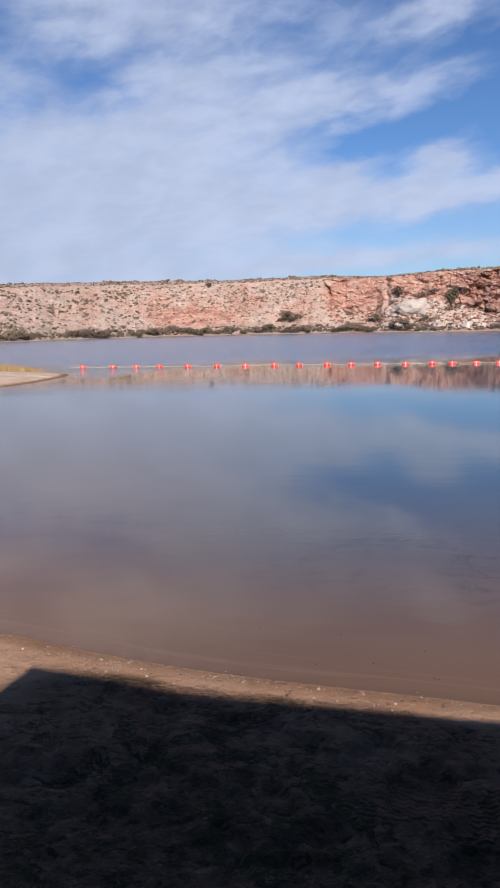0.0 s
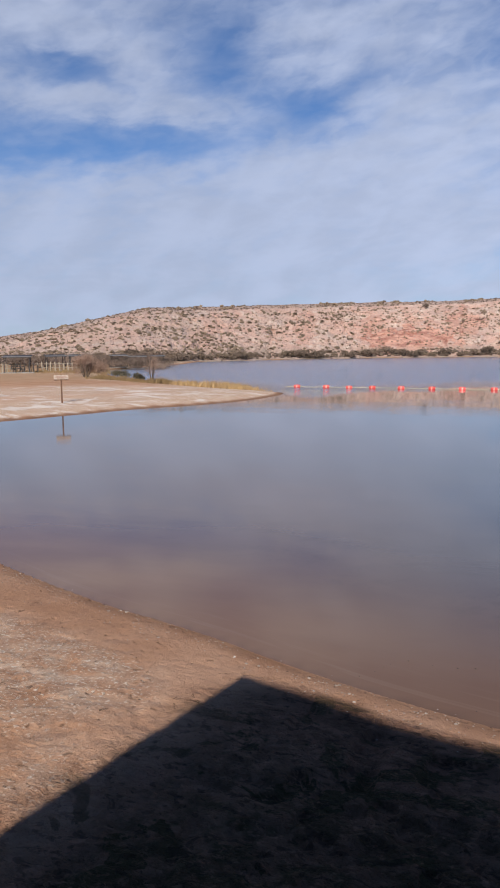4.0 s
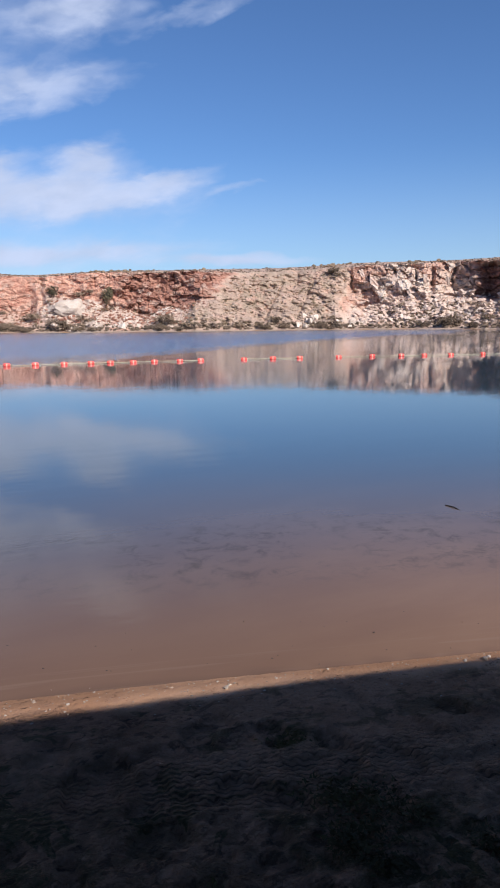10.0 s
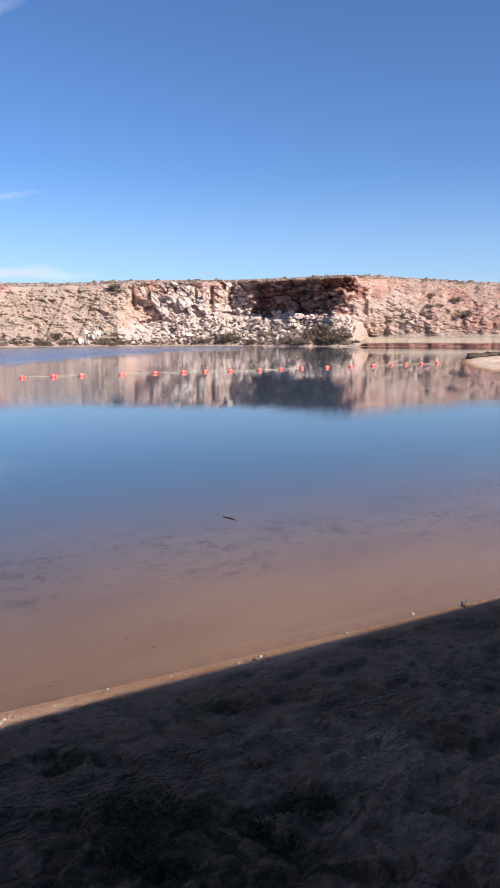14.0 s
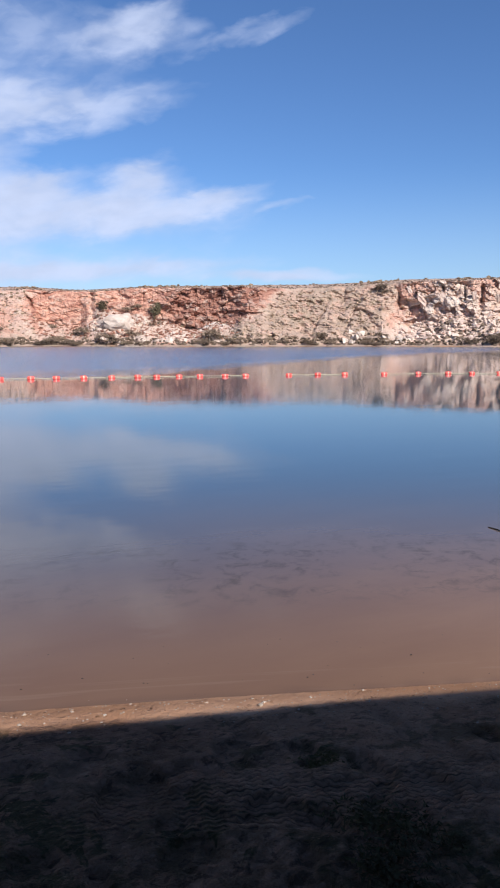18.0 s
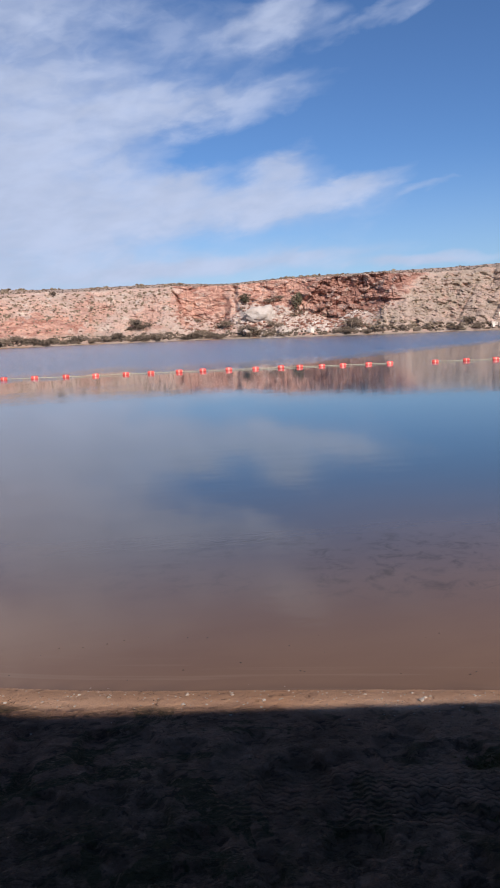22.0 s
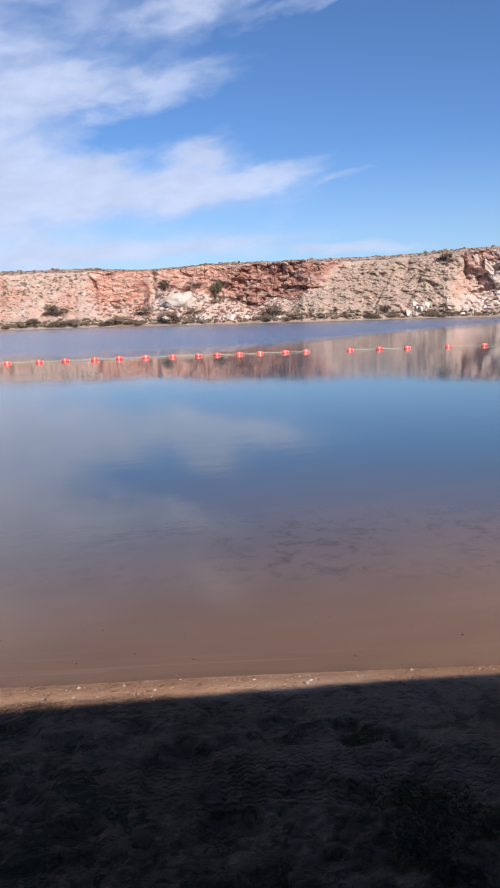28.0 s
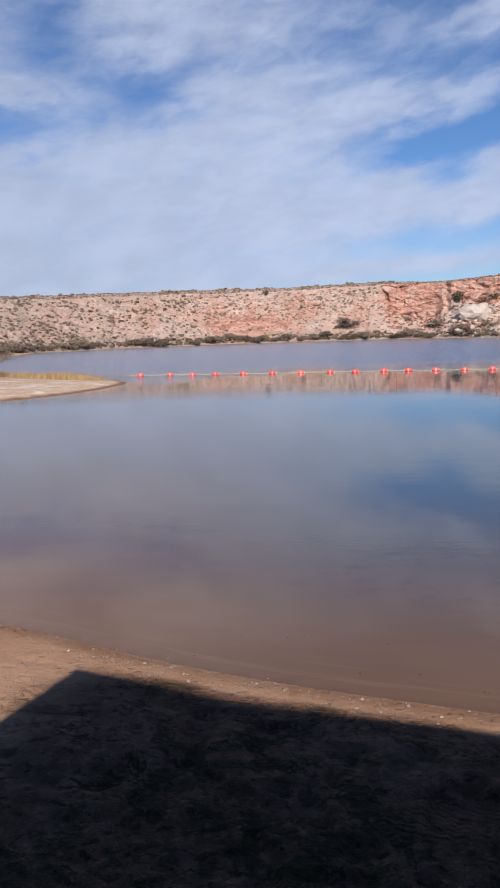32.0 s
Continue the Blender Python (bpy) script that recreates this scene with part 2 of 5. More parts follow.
def paint_ground(net, place, own):
    crust, wet, weed, dry = (net.attribute(n) for n in ("crust", "wet", "weed", "dry"))
    broad, mid, grain = net.noise(place, 0.5, 5.0), net.noise(place, 4.0, 6.0, 0.62), net.noise(place, 38.0, 4.0, 0.7)
    sand = net.mix(net.ramp(broad, 0.36, 0.64), (0.408, 0.214, 0.118), (0.486, 0.284, 0.176))
    sand = net.mix(net.math("MULTIPLY", net.ramp(mid, 0.48, 0.72), 0.55), sand, (0.290, 0.146, 0.084))
    sand = net.mix(net.math("MULTIPLY", net.ramp(grain, 0.5, 0.78), 0.4), sand, (0.184, 0.108, 0.070))
    clods = net.ramp(net.noise(net.scaled(place, 1.0, 1.25, 1.0), 7.5, 6.0, 0.72, 0.6), 0.60, 0.69)
    sand = net.mix(net.math("MULTIPLY", clods, 0.75), sand, (0.147, 0.079, 0.045))
    # pavilion's shade deepened by a darker sand colour
    shade_tone = net.math("MULTIPLY", net.attribute("shade_tone"), net.ramp(broad, 0.2, 0.75, 1.0, 0.7))
    sand = net.mix(shade_tone, sand, net.mix(net.ramp(mid, 0.4, 0.66), (0.092, 0.044, 0.0280), (0.215, 0.106, 0.068)))
    sand = net.mix(net.math("MULTIPLY", net.attribute("pen"), net.ramp(mid, 0.3, 0.7, 0.9, 0.55)), sand, (0.570, 0.390, 0.280))
    salt = net.math("MULTIPLY", crust, net.ramp(net.noise(place, 1.6, 8.0, 0.7, 0.8), 0.40, 0.66))
    sand = net.mix(salt, sand, (0.620, 0.470, 0.345))
    sand = net.mix(net.math("MULTIPLY", dry, net.ramp(mid, 0.3, 0.7)), sand, (0.336, 0.264, 0.160))
    sand = net.mix(net.math("MULTIPLY", wet, 0.8), sand, (0.136, 0.068, 0.040))
    sand = net.mix(net.math("MULTIPLY", weed, net.ramp(net.noise(net.scaled(place, 1.0, 2.2, 1.0), 1.1, 6.0, 0.7, 1.0), 0.5, 0.62)), sand, (0.048, 0.036, 0.024))
    flakes = net.math("MULTIPLY", net.ramp(net.noise(net.scaled(place, 1.0, 1.3, 1.0), 23.0, 4.0, 0.62, 0.6), 0.565, 0.61), net.ramp(crust, 0.12, 0.45))
    sand = net.mix(net.math("MULTIPLY", flakes, 0.85), sand, (0.76, 0.65, 0.53))
    algae = net.math("MULTIPLY", net.math("ADD", net.attribute("shade_tone"), net.attribute("mat")), net.ramp(net.noise(place, 1.15, 5.0, 0.66, 0.7), 0.54, 0.59))
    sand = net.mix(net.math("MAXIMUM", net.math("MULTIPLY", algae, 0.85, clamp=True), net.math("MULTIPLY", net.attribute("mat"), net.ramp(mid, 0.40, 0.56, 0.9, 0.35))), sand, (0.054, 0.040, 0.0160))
    cracks = net.math("MULTIPLY", net.ramp(net.noise(place, 9.0, 5.0, 0.72, 1.2), 0.62, 0.65), net.ramp(net.noise(place, 1.3, 3.0), 0.45, 0.56))
    sand = net.mix(net.math("MULTIPLY", cracks, 0.85), sand, (0.075, 0.042, 0.026))
    streaks = net.math("MULTIPLY", net.attribute("pen"), net.ramp(net.noise(net.scaled(place, 0.36, 0.62, 1.0), 0.9, 7.0, 0.70, 0.8), 0.52, 0.60))
    sand = net.mix(net.math("MULTIPLY", streaks, 0.8), sand, (0.78, 0.70, 0.62))
    # tread marks: chevrons in two bands along the beach
    turn = net.add("ShaderNodeVectorRotate")
    turn.rotation_type = "Z_AXIS"
    net.join(place, turn.inputs["Vector"])
    turn.inputs["Angle"].default_value = radians(16.0)
    axes = net.add("ShaderNodeSeparateXYZ")
    net.join(turn.outputs[0], axes.inputs[0])
    along, across = axes.outputs[0], axes.outputs[1]
    zig = net.math("PINGPONG", net.math("ADD", along, net.math("MULTIPLY", net.noise(place, 3.0, 2.0), 0.05)), 0.055)
    tread = net.math("PINGPONG", net.math("ADD", across, net.math("MULTIPLY", zig, 0.55)), 0.034)
    band = net.math("ADD", net.ramp(net.math("ABSOLUTE", net.math("SUBTRACT", across, 4.82)), 0.24, 0.31, 1.0, 0.0), net.ramp(net.math("ABSOLUTE", net.math("SUBTRACT", across, 5.22)), 0.13, 0.18, 0.8, 0.0))
    band = net.math("MULTIPLY", net.math("MULTIPLY", band, net.ramp(net.noise(place, 1.1, 3.0), 0.38, 0.50)), net.ramp(along, -1.2, 0.0))
    clump = net.ramp(net.noise(place, 11.0, 5.0, 0.6, 0.4), 0.35, 0.7)
    # relief shading put into the colour: light crests and crumbs, dark hollows
    ridge_light = net.ramp(net.math("ABSOLUTE", net.math("SUBTRACT", net.noise(net.scaled(place, 0.7, 1.5, 1.0), 7.0, 6.0, 0.66, 0.9), 0.5)), 0.0, 0.04, 1.0, 0.0)
    ridge_light = net.math("MULTIPLY", net.math("MULTIPLY", ridge_light, net.attribute("shade_tone")), net.ramp(net.noise(place, 1.7, 3.0), 0.40, 0.60, 0.12, 0.9))
    sand = net.mix(net.math("MULTIPLY", ridge_light, 0.40), sand, (0.240, 0.132, 0.082))
    pit_shade = net.math("MULTIPLY", net.ramp(net.noise(net.scaled(place, 0.8, 1.3, 1.0), 4.6, 5.0, 0.6, 0.8), 0.575, 0.62), net.attribute("shade_tone"))
    sand = net.mix(net.math("MULTIPLY", pit_shade, 0.55), sand, (0.020, 0.012, 0.008))
    crumb_light = net.math("MULTIPLY", net.ramp(net.noise(net.scaled(place, 0.85, 1.2, 1.0), 17.0, 4.0, 0.62, 0.3), 0.56, 0.62), net.math("MULTIPLY", net.attribute("shade_tone"), net.ramp(net.noise(place, 2.1, 4.0), 0.36, 0.60)))
    sand = net.mix(net.math("MULTIPLY", crumb_light, 0.6), sand, (0.260, 0.143, 0.088))
    dent_shade = net.math("MULTIPLY", net.ramp(net.noise(net.scaled(place, 0.85, 1.2, 1.0), 9.0, 3.0, 0.5, 0.2), 0.60, 0.635), net.attribute("shade_tone"))
    sand = net.mix(net.math("MULTIPLY", dent_shade, 0.5), sand, (0.020, 0.011, 0.007))
    # groove shade and ridge light of the tread, painted over its relief
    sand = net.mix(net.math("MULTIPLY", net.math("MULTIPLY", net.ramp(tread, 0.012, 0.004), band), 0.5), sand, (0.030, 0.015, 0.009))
    sand = net.mix(net.math("MULTIPLY", net.math("MULTIPLY", net.ramp(tread, 0.017, 0.026), band), 0.42), sand, (0.240, 0.132, 0.080))
    relief = net.math("ADD", net.math("SUBTRACT", net.math("MULTIPLY", mid, net.ramp(net.attribute("shade_tone"), 0.0, 1.0, 0.016, 0.034)), net.math("MULTIPLY", clods, 0.018)), net.math("ADD", net.math("MULTIPLY", grain, 0.014), net.math("MULTIPLY", net.math("MULTIPLY", tread, band), 1.1)))
    crumb = net.ramp(net.math("ABSOLUTE", net.math("SUBTRACT", net.noise(net.scaled(place, 0.8, 1.3, 1.0), 6.5, 5.0, 0.62, 0.4), 0.5)), 0.0, 0.05, 1.0, 0.0)
    relief = net.math("ADD", relief, net.math("MULTIPLY", crumb, net.ramp(net.attribute("shade_tone"), 0.0, 1.0, 0.001, 0.022)))
    relief = net.math("ADD", relief, net.math("ADD", net.math("MULTIPLY", clump, net.ramp(net.attribute("shade_tone"), 0.0, 1.0, 0.006, 0.045)), net.math("SUBTRACT", net.math("MULTIPLY", flakes, 0.010), net.math("MULTIPLY", cracks, 0.020))))
    return sand, net.bump(relief, 1.0, 1.0)


def paint_bluff(net, place, own):
    red, pale, olive, straw, maroon, white = (net.attribute(n) for n in ("red", "pale", "olive", "straw", "maroon", "white"))
    broad, mid, grain = net.noise(place, 0.05, 5.0), net.noise(place, 0.32, 6.0, 0.65), net.noise(place, 1.9, 5.0, 0.7)
    drift = net.noise(place, 0.13, 5.0, 0.6)
    soil = net.mix(net.ramp(broad, 0.38, 0.62), (0.515, 0.375, 0.315), (0.565, 0.372, 0.305))
    soil = net.mix(net.math("MULTIPLY", net.ramp(drift, 0.42, 0.62), 0.7), soil, (0.575, 0.375, 0.300))
    soil = net.mix(net.math("MULTIPLY", net.ramp(mid, 0.46, 0.7), 0.7), soil, (0.640, 0.545, 0.465))
    soil = net.mix(net.math("MULTIPLY", net.ramp(grain, 0.50, 0.66), 0.5), soil, (0.220, 0.145, 0.108))
    layers = net.noise(net.scaled(place, 0.35, 0.35, 1.5), 0.55, 5.0, 0.65, 0.6)
    rock = net.mix(net.ramp(layers, 0.36, 0.62), (0.340, 0.150, 0.114), (0.625, 0.362, 0.278))
    rock = net.mix(net.math("MULTIPLY", net.ramp(grain, 0.46, 0.66), 0.7), rock, (0.510, 0.315, 0.242))
    # maroon: darker rock, and in the hollow overhang shade as colour
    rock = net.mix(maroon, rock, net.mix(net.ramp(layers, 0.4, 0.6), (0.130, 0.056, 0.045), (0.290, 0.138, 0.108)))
    soil = net.mix(net.ramp(red, 0.25, 0.75), soil, rock)
    soil = net.mix(net.math("MULTIPLY", pale, net.ramp(grain, 0.34, 0.56)), soil, net.mix(net.ramp(mid, 0.42, 0.6), (0.570, 0.455, 0.395), (0.490, 0.335, 0.270)))
    soil = net.mix(net.math("MULTIPLY", olive, net.ramp(mid, 0.30, 0.54)), soil, net.mix(net.ramp(drift, 0.4, 0.6), (0.410, 0.308, 0.254), (0.340, 0.265, 0.208)))
    soil = net.mix(net.math("MULTIPLY", straw, net.ramp(mid, 0.3, 0.6, 0.55, 0.95)), soil, (0.520, 0.430, 0.300))
    soil = net.mix(net.math("MULTIPLY", white, net.ramp(net.math("ADD", net.math("MULTIPLY", mid, 0.5), net.math("MULTIPLY", grain, 0.5)), 0.40, 0.52, 0.25, 1.0)), soil, net.mix(net.ramp(drift, 0.4, 0.62), (0.660, 0.570, 0.510), (0.540, 0.410, 0.345)))
    return soil, net.bump(net.math("ADD", net.math("MULTIPLY", mid, 1.3), net.math("MULTIPLY", grain, 0.5)), 1.0, 1.0)


def water_surface():
    m = bpy.data.materials.new("lake_water")
    m.use_nodes = True
    net = Net(m.node_tree)
    place = net.add("ShaderNodeNewGeometry").outputs["Position"]
    murk, ruffled = net.attribute("murk"), net.attribute("ruffle")
    slow, quick = net.noise(net.scaled(place, 0.5, 1.3, 1.0), 0.8, 4.0, 0.55), net.noise(net.scaled(place, 0.7, 1.6, 1.0), 3.2, 5.0, 0.65)
    patch = net.ramp(net.noise(net.scaled(place, 0.10, 0.30, 1.0), 0.5, 4.0), 0.42, 0.62)
    swell = net.math("ADD", net.math("MULTIPLY", slow, 0.0028), net.math("MULTIPLY", net.math("MULTIPLY", quick, patch), net.ramp(net.attribute("off"), 6.0, 30.0, 0.0024, 0.0005)))
    rough_sea = net.math("MULTIPLY", net.math("MULTIPLY", quick, ruffled), 0.14)
    normal = net.bump(net.math("ADD", swell, rough_sea), 1.0, 1.0)
    body = net.add("ShaderNodeBsdfDiffuse")
    cloudy = net.noise(net.scaled(place, 0.35, 0.8, 1.0), 0.9, 5.0, 0.6)
    weeds = net.math("MULTIPLY", net.ramp(net.noise(net.scaled(place, 1.0, 1.15, 1.0), 2.6, 7.0, 0.74, 0.6), 0.46, 0.68), net.ramp(net.noise(place, 0.7, 3.0, 0.6), 0.36, 0.54))
    silt_tone = net.mix(net.ramp(cloudy, 0.3, 0.7), (0.196, 0.106, 0.054), (0.232, 0.130, 0.068))
    wash = net.add("ShaderNodeCombineXYZ")
    net.join(net.math("MULTIPLY", net.attribute("off"), 7.0), wash.inputs[0])
    net.join(net.math("MULTIPLY", net.noise(place, 0.25, 2.0), 3.0), wash.inputs[1])
    lines = net.math("MULTIPLY", net.ramp(net.noise(wash.outputs[0], 1.0, 3.0, 0.6), 0.52, 0.66), net.ramp(net.attribute("off"), 0.1, 1.2, 0.13, 0.0))
    silt_tone = net.mix(net.attribute("mud"), silt_tone, (0.122, 0.067, 0.036))
    silt_tone = net.mix(lines, silt_tone, (0.32, 0.23, 0.165))
    mat = net.math("MULTIPLY", net.math("MULTIPLY", weeds, net.attribute("weed")), 0.62)
    net.join(net.mix(mat, net.mix(net.attribute("silt"), (0.039, 0.067, 0.093), silt_tone), (0.052, 0.043, 0.034)), body.inputs["Color"])
    clear = net.add("ShaderNodeBsdfTransparent")
    clear.inputs["Color"].default_value = (0.86, 0.78, 0.72, 1.0)
    under = net.add("ShaderNodeMixShader")
    net.join(murk, under.inputs[0]), net.join(clear.outputs[0], under.inputs[1]), net.join(body.outputs[0], under.inputs[2])
    gloss = net.add("ShaderNodeBsdfGlossy")
    gloss.inputs["Color"].default_value = (1.0, 1.0, 1.0, 1.0)
    net.join(net.math("MAXIMUM", net.ramp(ruffled, 0.0, 1.0, 0.030, 0.26), net.ramp(net.attribute("off"), 22.0, 46.0, 0.030, 0.095)), gloss.inputs["Roughness"])
    net.join(normal, gloss.inputs["Normal"])
    edge = net.add("ShaderNodeFresnel")
    edge.inputs["IOR"].default_value = 1.39
    net.join(net.bump(net.math("ADD", swell, net.math("MULTIPLY", rough_sea, 0.22)), 1.0, 1.0), edge.inputs["Normal"])
    top = net.add("ShaderNodeMixShader")
    net.join(net.math("MULTIPLY", edge.outputs[0], net.ramp(mat, 0.0, 1.0, 1.0, 0.45)), top.inputs[0]), net.join(under.outputs[0], top.inputs[1]), net.join(gloss.outputs[0], top.inputs[2])
    net.join(top.outputs[0], net.add("ShaderNodeOutputMaterial").inputs["Surface"])
    return m


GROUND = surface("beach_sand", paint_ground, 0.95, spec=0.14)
BLUFF = surface("bluff_earth", paint_bluff, 0.95, spec=0.1)
WATER = water_surface()
BOULDER = mottled("pale_gypsum_rock", (0.520, 0.425, 0.380), (0.460, 0.325, 0.275), (0.25, 0.165, 0.12), 0.5, 0.92, 0.8, 0.15, vary=0.3)
WHITE_ROCK = mottled("white_gypsum", (0.620, 0.540, 0.485), (0.520, 0.415, 0.355), (0.28, 0.20, 0.16), 0.7, 0.9, 0.7, 0.1, vary=0.1)
PALE_SLAB = mottled("pale_grey_slab", (0.525, 0.450, 0.405), (0.460, 0.375, 0.325), (0.30, 0.22, 0.18), 0.6, 0.92, 0.7, 0.12, vary=0.05)
RED_ROCK = mottled("red_sandstone", (0.360, 0.160, 0.115), (0.430, 0.235, 0.175), (0.230, 0.095, 0.070), 0.6, 0.92, 0.8, 0.15, vary=0.3)
SCRUB = mottled("grey_green_scrub", (0.165, 0.122, 0.084), (0.215, 0.160, 0.112), (0.105, 0.076, 0.053), 0.8, 0.95, 0.5, 0.1)
BRUSH = mottled("dry_brush", (0.185, 0.136, 0.102), (0.140, 0.102, 0.078), (0.075, 0.055, 0.042), 0.9, 0.95, 0.3, 0.05)
GREY_BRUSH = mottled("grey_brown_twigs", (0.215, 0.155, 0.122), (0.165, 0.120, 0.096), (0.105, 0.078, 0.062), 0.8, 0.95, 0.3, 0.02)
BARE = mottled("bare_twigs", (0.250, 0.160, 0.118), (0.300, 0.200, 0.150), (0.140, 0.090, 0.068), 2.0, 0.95, 0.3, 0.02)
LEAF = mottled("dark_green_leaves", (0.085, 0.074, 0.046), (0.120, 0.100, 0.064), (0.045, 0.038, 0.026), 1.5, 0.9, 0.3, 0.02)
BARK = mottled("grey_bark", (0.128, 0.096, 0.072), (0.088, 0.064, 0.048), (0.048, 0.036, 0.028), 6.0, 0.95, 0.6, 0.01)
DARK_BARK = mottled("waterlogged_bark", (0.016, 0.013, 0.011), (0.024, 0.018, 0.014), (0.01, 0.008, 0.007), 6.0, 0.8, 0.5, 0.01)
DARK_LEDGE = mottled("dark_crusted_earth", (0.06, 0.045, 0.036), (0.10, 0.075, 0.06), (0.03, 0.024, 0.02), 1.2, 0.95, 0.6, 0.05)
WEED = mottled("dark_beach_weed", (0.048, 0.034, 0.0095), (0.066, 0.048, 0.014), (0.022, 0.016, 0.006), 6.0, 0.9, 0.3, 0.01)
REED = mottled("golden_reeds", (0.336, 0.224, 0.104), (0.288, 0.192, 0.096), (0.192, 0.120, 0.064), 1.2, 0.9, 0.2, 0.01)
STONE = mottled("rough_sandstone_block", (0.560, 0.410, 0.335), (0.450, 0.310, 0.245), (0.240, 0.150, 0.112), 3.5, 0.92, 0.8, 0.03, vary=0.18)
MORTAR = mottled("dark_mortar", (0.136, 0.100, 0.076), (0.104, 0.076, 0.060), (0.072, 0.056, 0.040), 6.0, 0.95, 0.6, 0.01)
PEBBLE = mottled("pale_pebble", (0.54, 0.46, 0.39), (0.34, 0.25, 0.19), (0.12, 0.085, 0.06), 12.0, 0.8, 0.4, 0.004, vary=0.4)
RED_PLASTIC = mottled("sun_faded_red_plastic", (0.70, 0.085, 0.068), (0.60, 0.068, 0.055), (0.45, 0.06, 0.05), 5.0, 0.42, 0.15, 0.003, vary=0.12, spec=0.4)
GLINT_PLASTIC = mottled("pale_glint_plastic", (0.80, 0.40, 0.32), (0.74, 0.34, 0.27), (0.58, 0.22, 0.17), 8.0, 0.45, 0.15, 0.002, vary=0.1, spec=0.4)
ROPE = mottled("pale_rope", (0.520, 0.480, 0.360), (0.420, 0.385, 0.290), (0.260, 0.235, 0.180), 20.0, 0.9, 0.5, 0.004)
OLD_WOOD = mottled("weathered_brown_wood", (0.170, 0.089, 0.051), (0.128, 0.068, 0.043), (0.068, 0.038, 0.025), 5.0, 0.88, 0.6, 0.006, vary=0.15)
PALE_WOOD = mottled("bleached_wood", (0.425, 0.365, 0.281), (0.357, 0.297, 0.221), (0.221, 0.170, 0.119), 5.0, 0.9, 0.5, 0.006, vary=0.2)
SIGN_WHITE = mottled("faded_white_paint", (0.442, 0.365, 0.306), (0.383, 0.306, 0.246), (0.255, 0.187, 0.145), 6.0, 0.7, 0.2, 0.002, vary=0.05)
FENCE_WHITE = mottled("worn_white_paint", (0.60, 0.55, 0.49), (0.50, 0.45, 0.39), (0.45, 0.38, 0.3), 5.0, 0.8, 0.2, 0.004, vary=0.1)
SIGN_INK = mottled("faded_brown_ink", (0.289, 0.170, 0.119), (0.238, 0.136, 0.093), (0.170, 0.102, 0.076), 8.0, 0.8, 0.1, 0.001, vary=0.05)
DARK_STEEL = mottled("dark_painted_steel", (0.030, 0.025, 0.025), (0.043, 0.036, 0.034), (0.076, 0.051, 0.038), 3.0, 0.6, 0.2, 0.002, vary=0.1, spec=0.4)
SHEET_ROOF = mottled("grey_sheet_roof", (0.170, 0.170, 0.178), (0.136, 0.132, 0.136), (0.093, 0.085, 0.085), 1.5, 0.6, 0.2, 0.004, vary=0.1, spec=0.4)
CONCRETE = mottled("worn_concrete", (0.36, 0.33, 0.29), (0.29, 0.26, 0.23), (0.2, 0.18, 0.16), 1.5, 0.9, 0.4, 0.006, vary=0.05)


# ---- tools ----
def bearing_point(az, r, z=0.0):
    return Vector((r * math.sin(radians(az)), r * math.cos(radians(az)), z))


def hashed(ix, iy, seed):
    v = np.sin(ix * 127.1 + iy * 311.7 + seed * 74.7) * 43758.5453
    return v - np.floor(v)


def lattice(x, y, seed=0.0):
    ix, iy = np.floor(x), np.floor(y)
    fx, fy = x - ix, y - iy
    fx, fy = fx * fx * (3 - 2 * fx), fy * fy * (3 - 2 * fy)
    a, b, c, d = (hashed(ix + i, iy + j, seed) for i, j in ((0, 0), (1, 0), (0, 1), (1, 1)))
    return (a * (1 - fx) + b * fx) * (1 - fy) + (c * (1 - fx) + d * fx) * fy


def fractal(x, y, octaves=4, seed=0.0, gain=0.5):
    """About -1 to 1."""
    out, size, amount = 0.0, 1.0, 1.0
    for n in range(octaves):
        out = out + (lattice(x * size, y * size, seed + n * 3.1) * 2 - 1) * amount
        size, amount = size * 2.03, amount * gain
    return out


def blocks(x, y, seed=0.0):
    """A random number for each cell of a rough mosaic, and the nearness to its edge."""
    ix, iy = np.floor(x), np.floor(y)
    best, second, name = np.full(x.shape, 9.0), np.full(x.shape, 9.0), np.zeros(x.shape)
    for i in (-1, 0, 1):
        for j in (-1, 0, 1):
            px, py = ix + i + hashed(ix + i, iy + j, seed), iy + j + hashed(ix + i, iy + j, seed + 5)
            d = np.maximum(np.abs(px - x), np.abs(py - y)) + 0.25 * np.hypot(px - x, py - y)
            closer = d < best
            second = np.where(closer, best, np.minimum(second, d))
            name = np.where(closer, hashed(ix + i, iy + j, seed + 9), name)
            best = np.where(closer, d, best)
    return name, second - best


def eased(a, b, v):
    t = np.clip((v - a) / (b - a), 0, 1)
    return t * t * (3 - 2 * t)


def sheet(name, verts, faces, material, values=None, smooth=True):
    me = bpy.data.meshes.new(name)
    verts, faces = np.asarray(verts, dtype=np.float32), np.asarray(faces, dtype=np.int32)
    me.vertices.add(len(verts))
    me.vertices.foreach_set("co", verts.ravel())
    corners = faces.shape[1]
    me.loops.add(faces.size)
    me.loops.foreach_set("vertex_index", faces.ravel())
    me.polygons.add(len(faces))
    me.polygons.foreach_set("loop_start", np.arange(0, faces.size, corners, dtype=np.int32))
    me.polygons.foreach_set("use_smooth", np.full(len(faces), smooth))
    me.update(calc_edges=True)
    for key, value in (values or {}).items():
        me.attributes.new(key, "FLOAT", "POINT").data.foreach_set("value", np.asarray(value, dtype=np.float32).ravel())
    me.materials.append(material)
    return new(name, me)


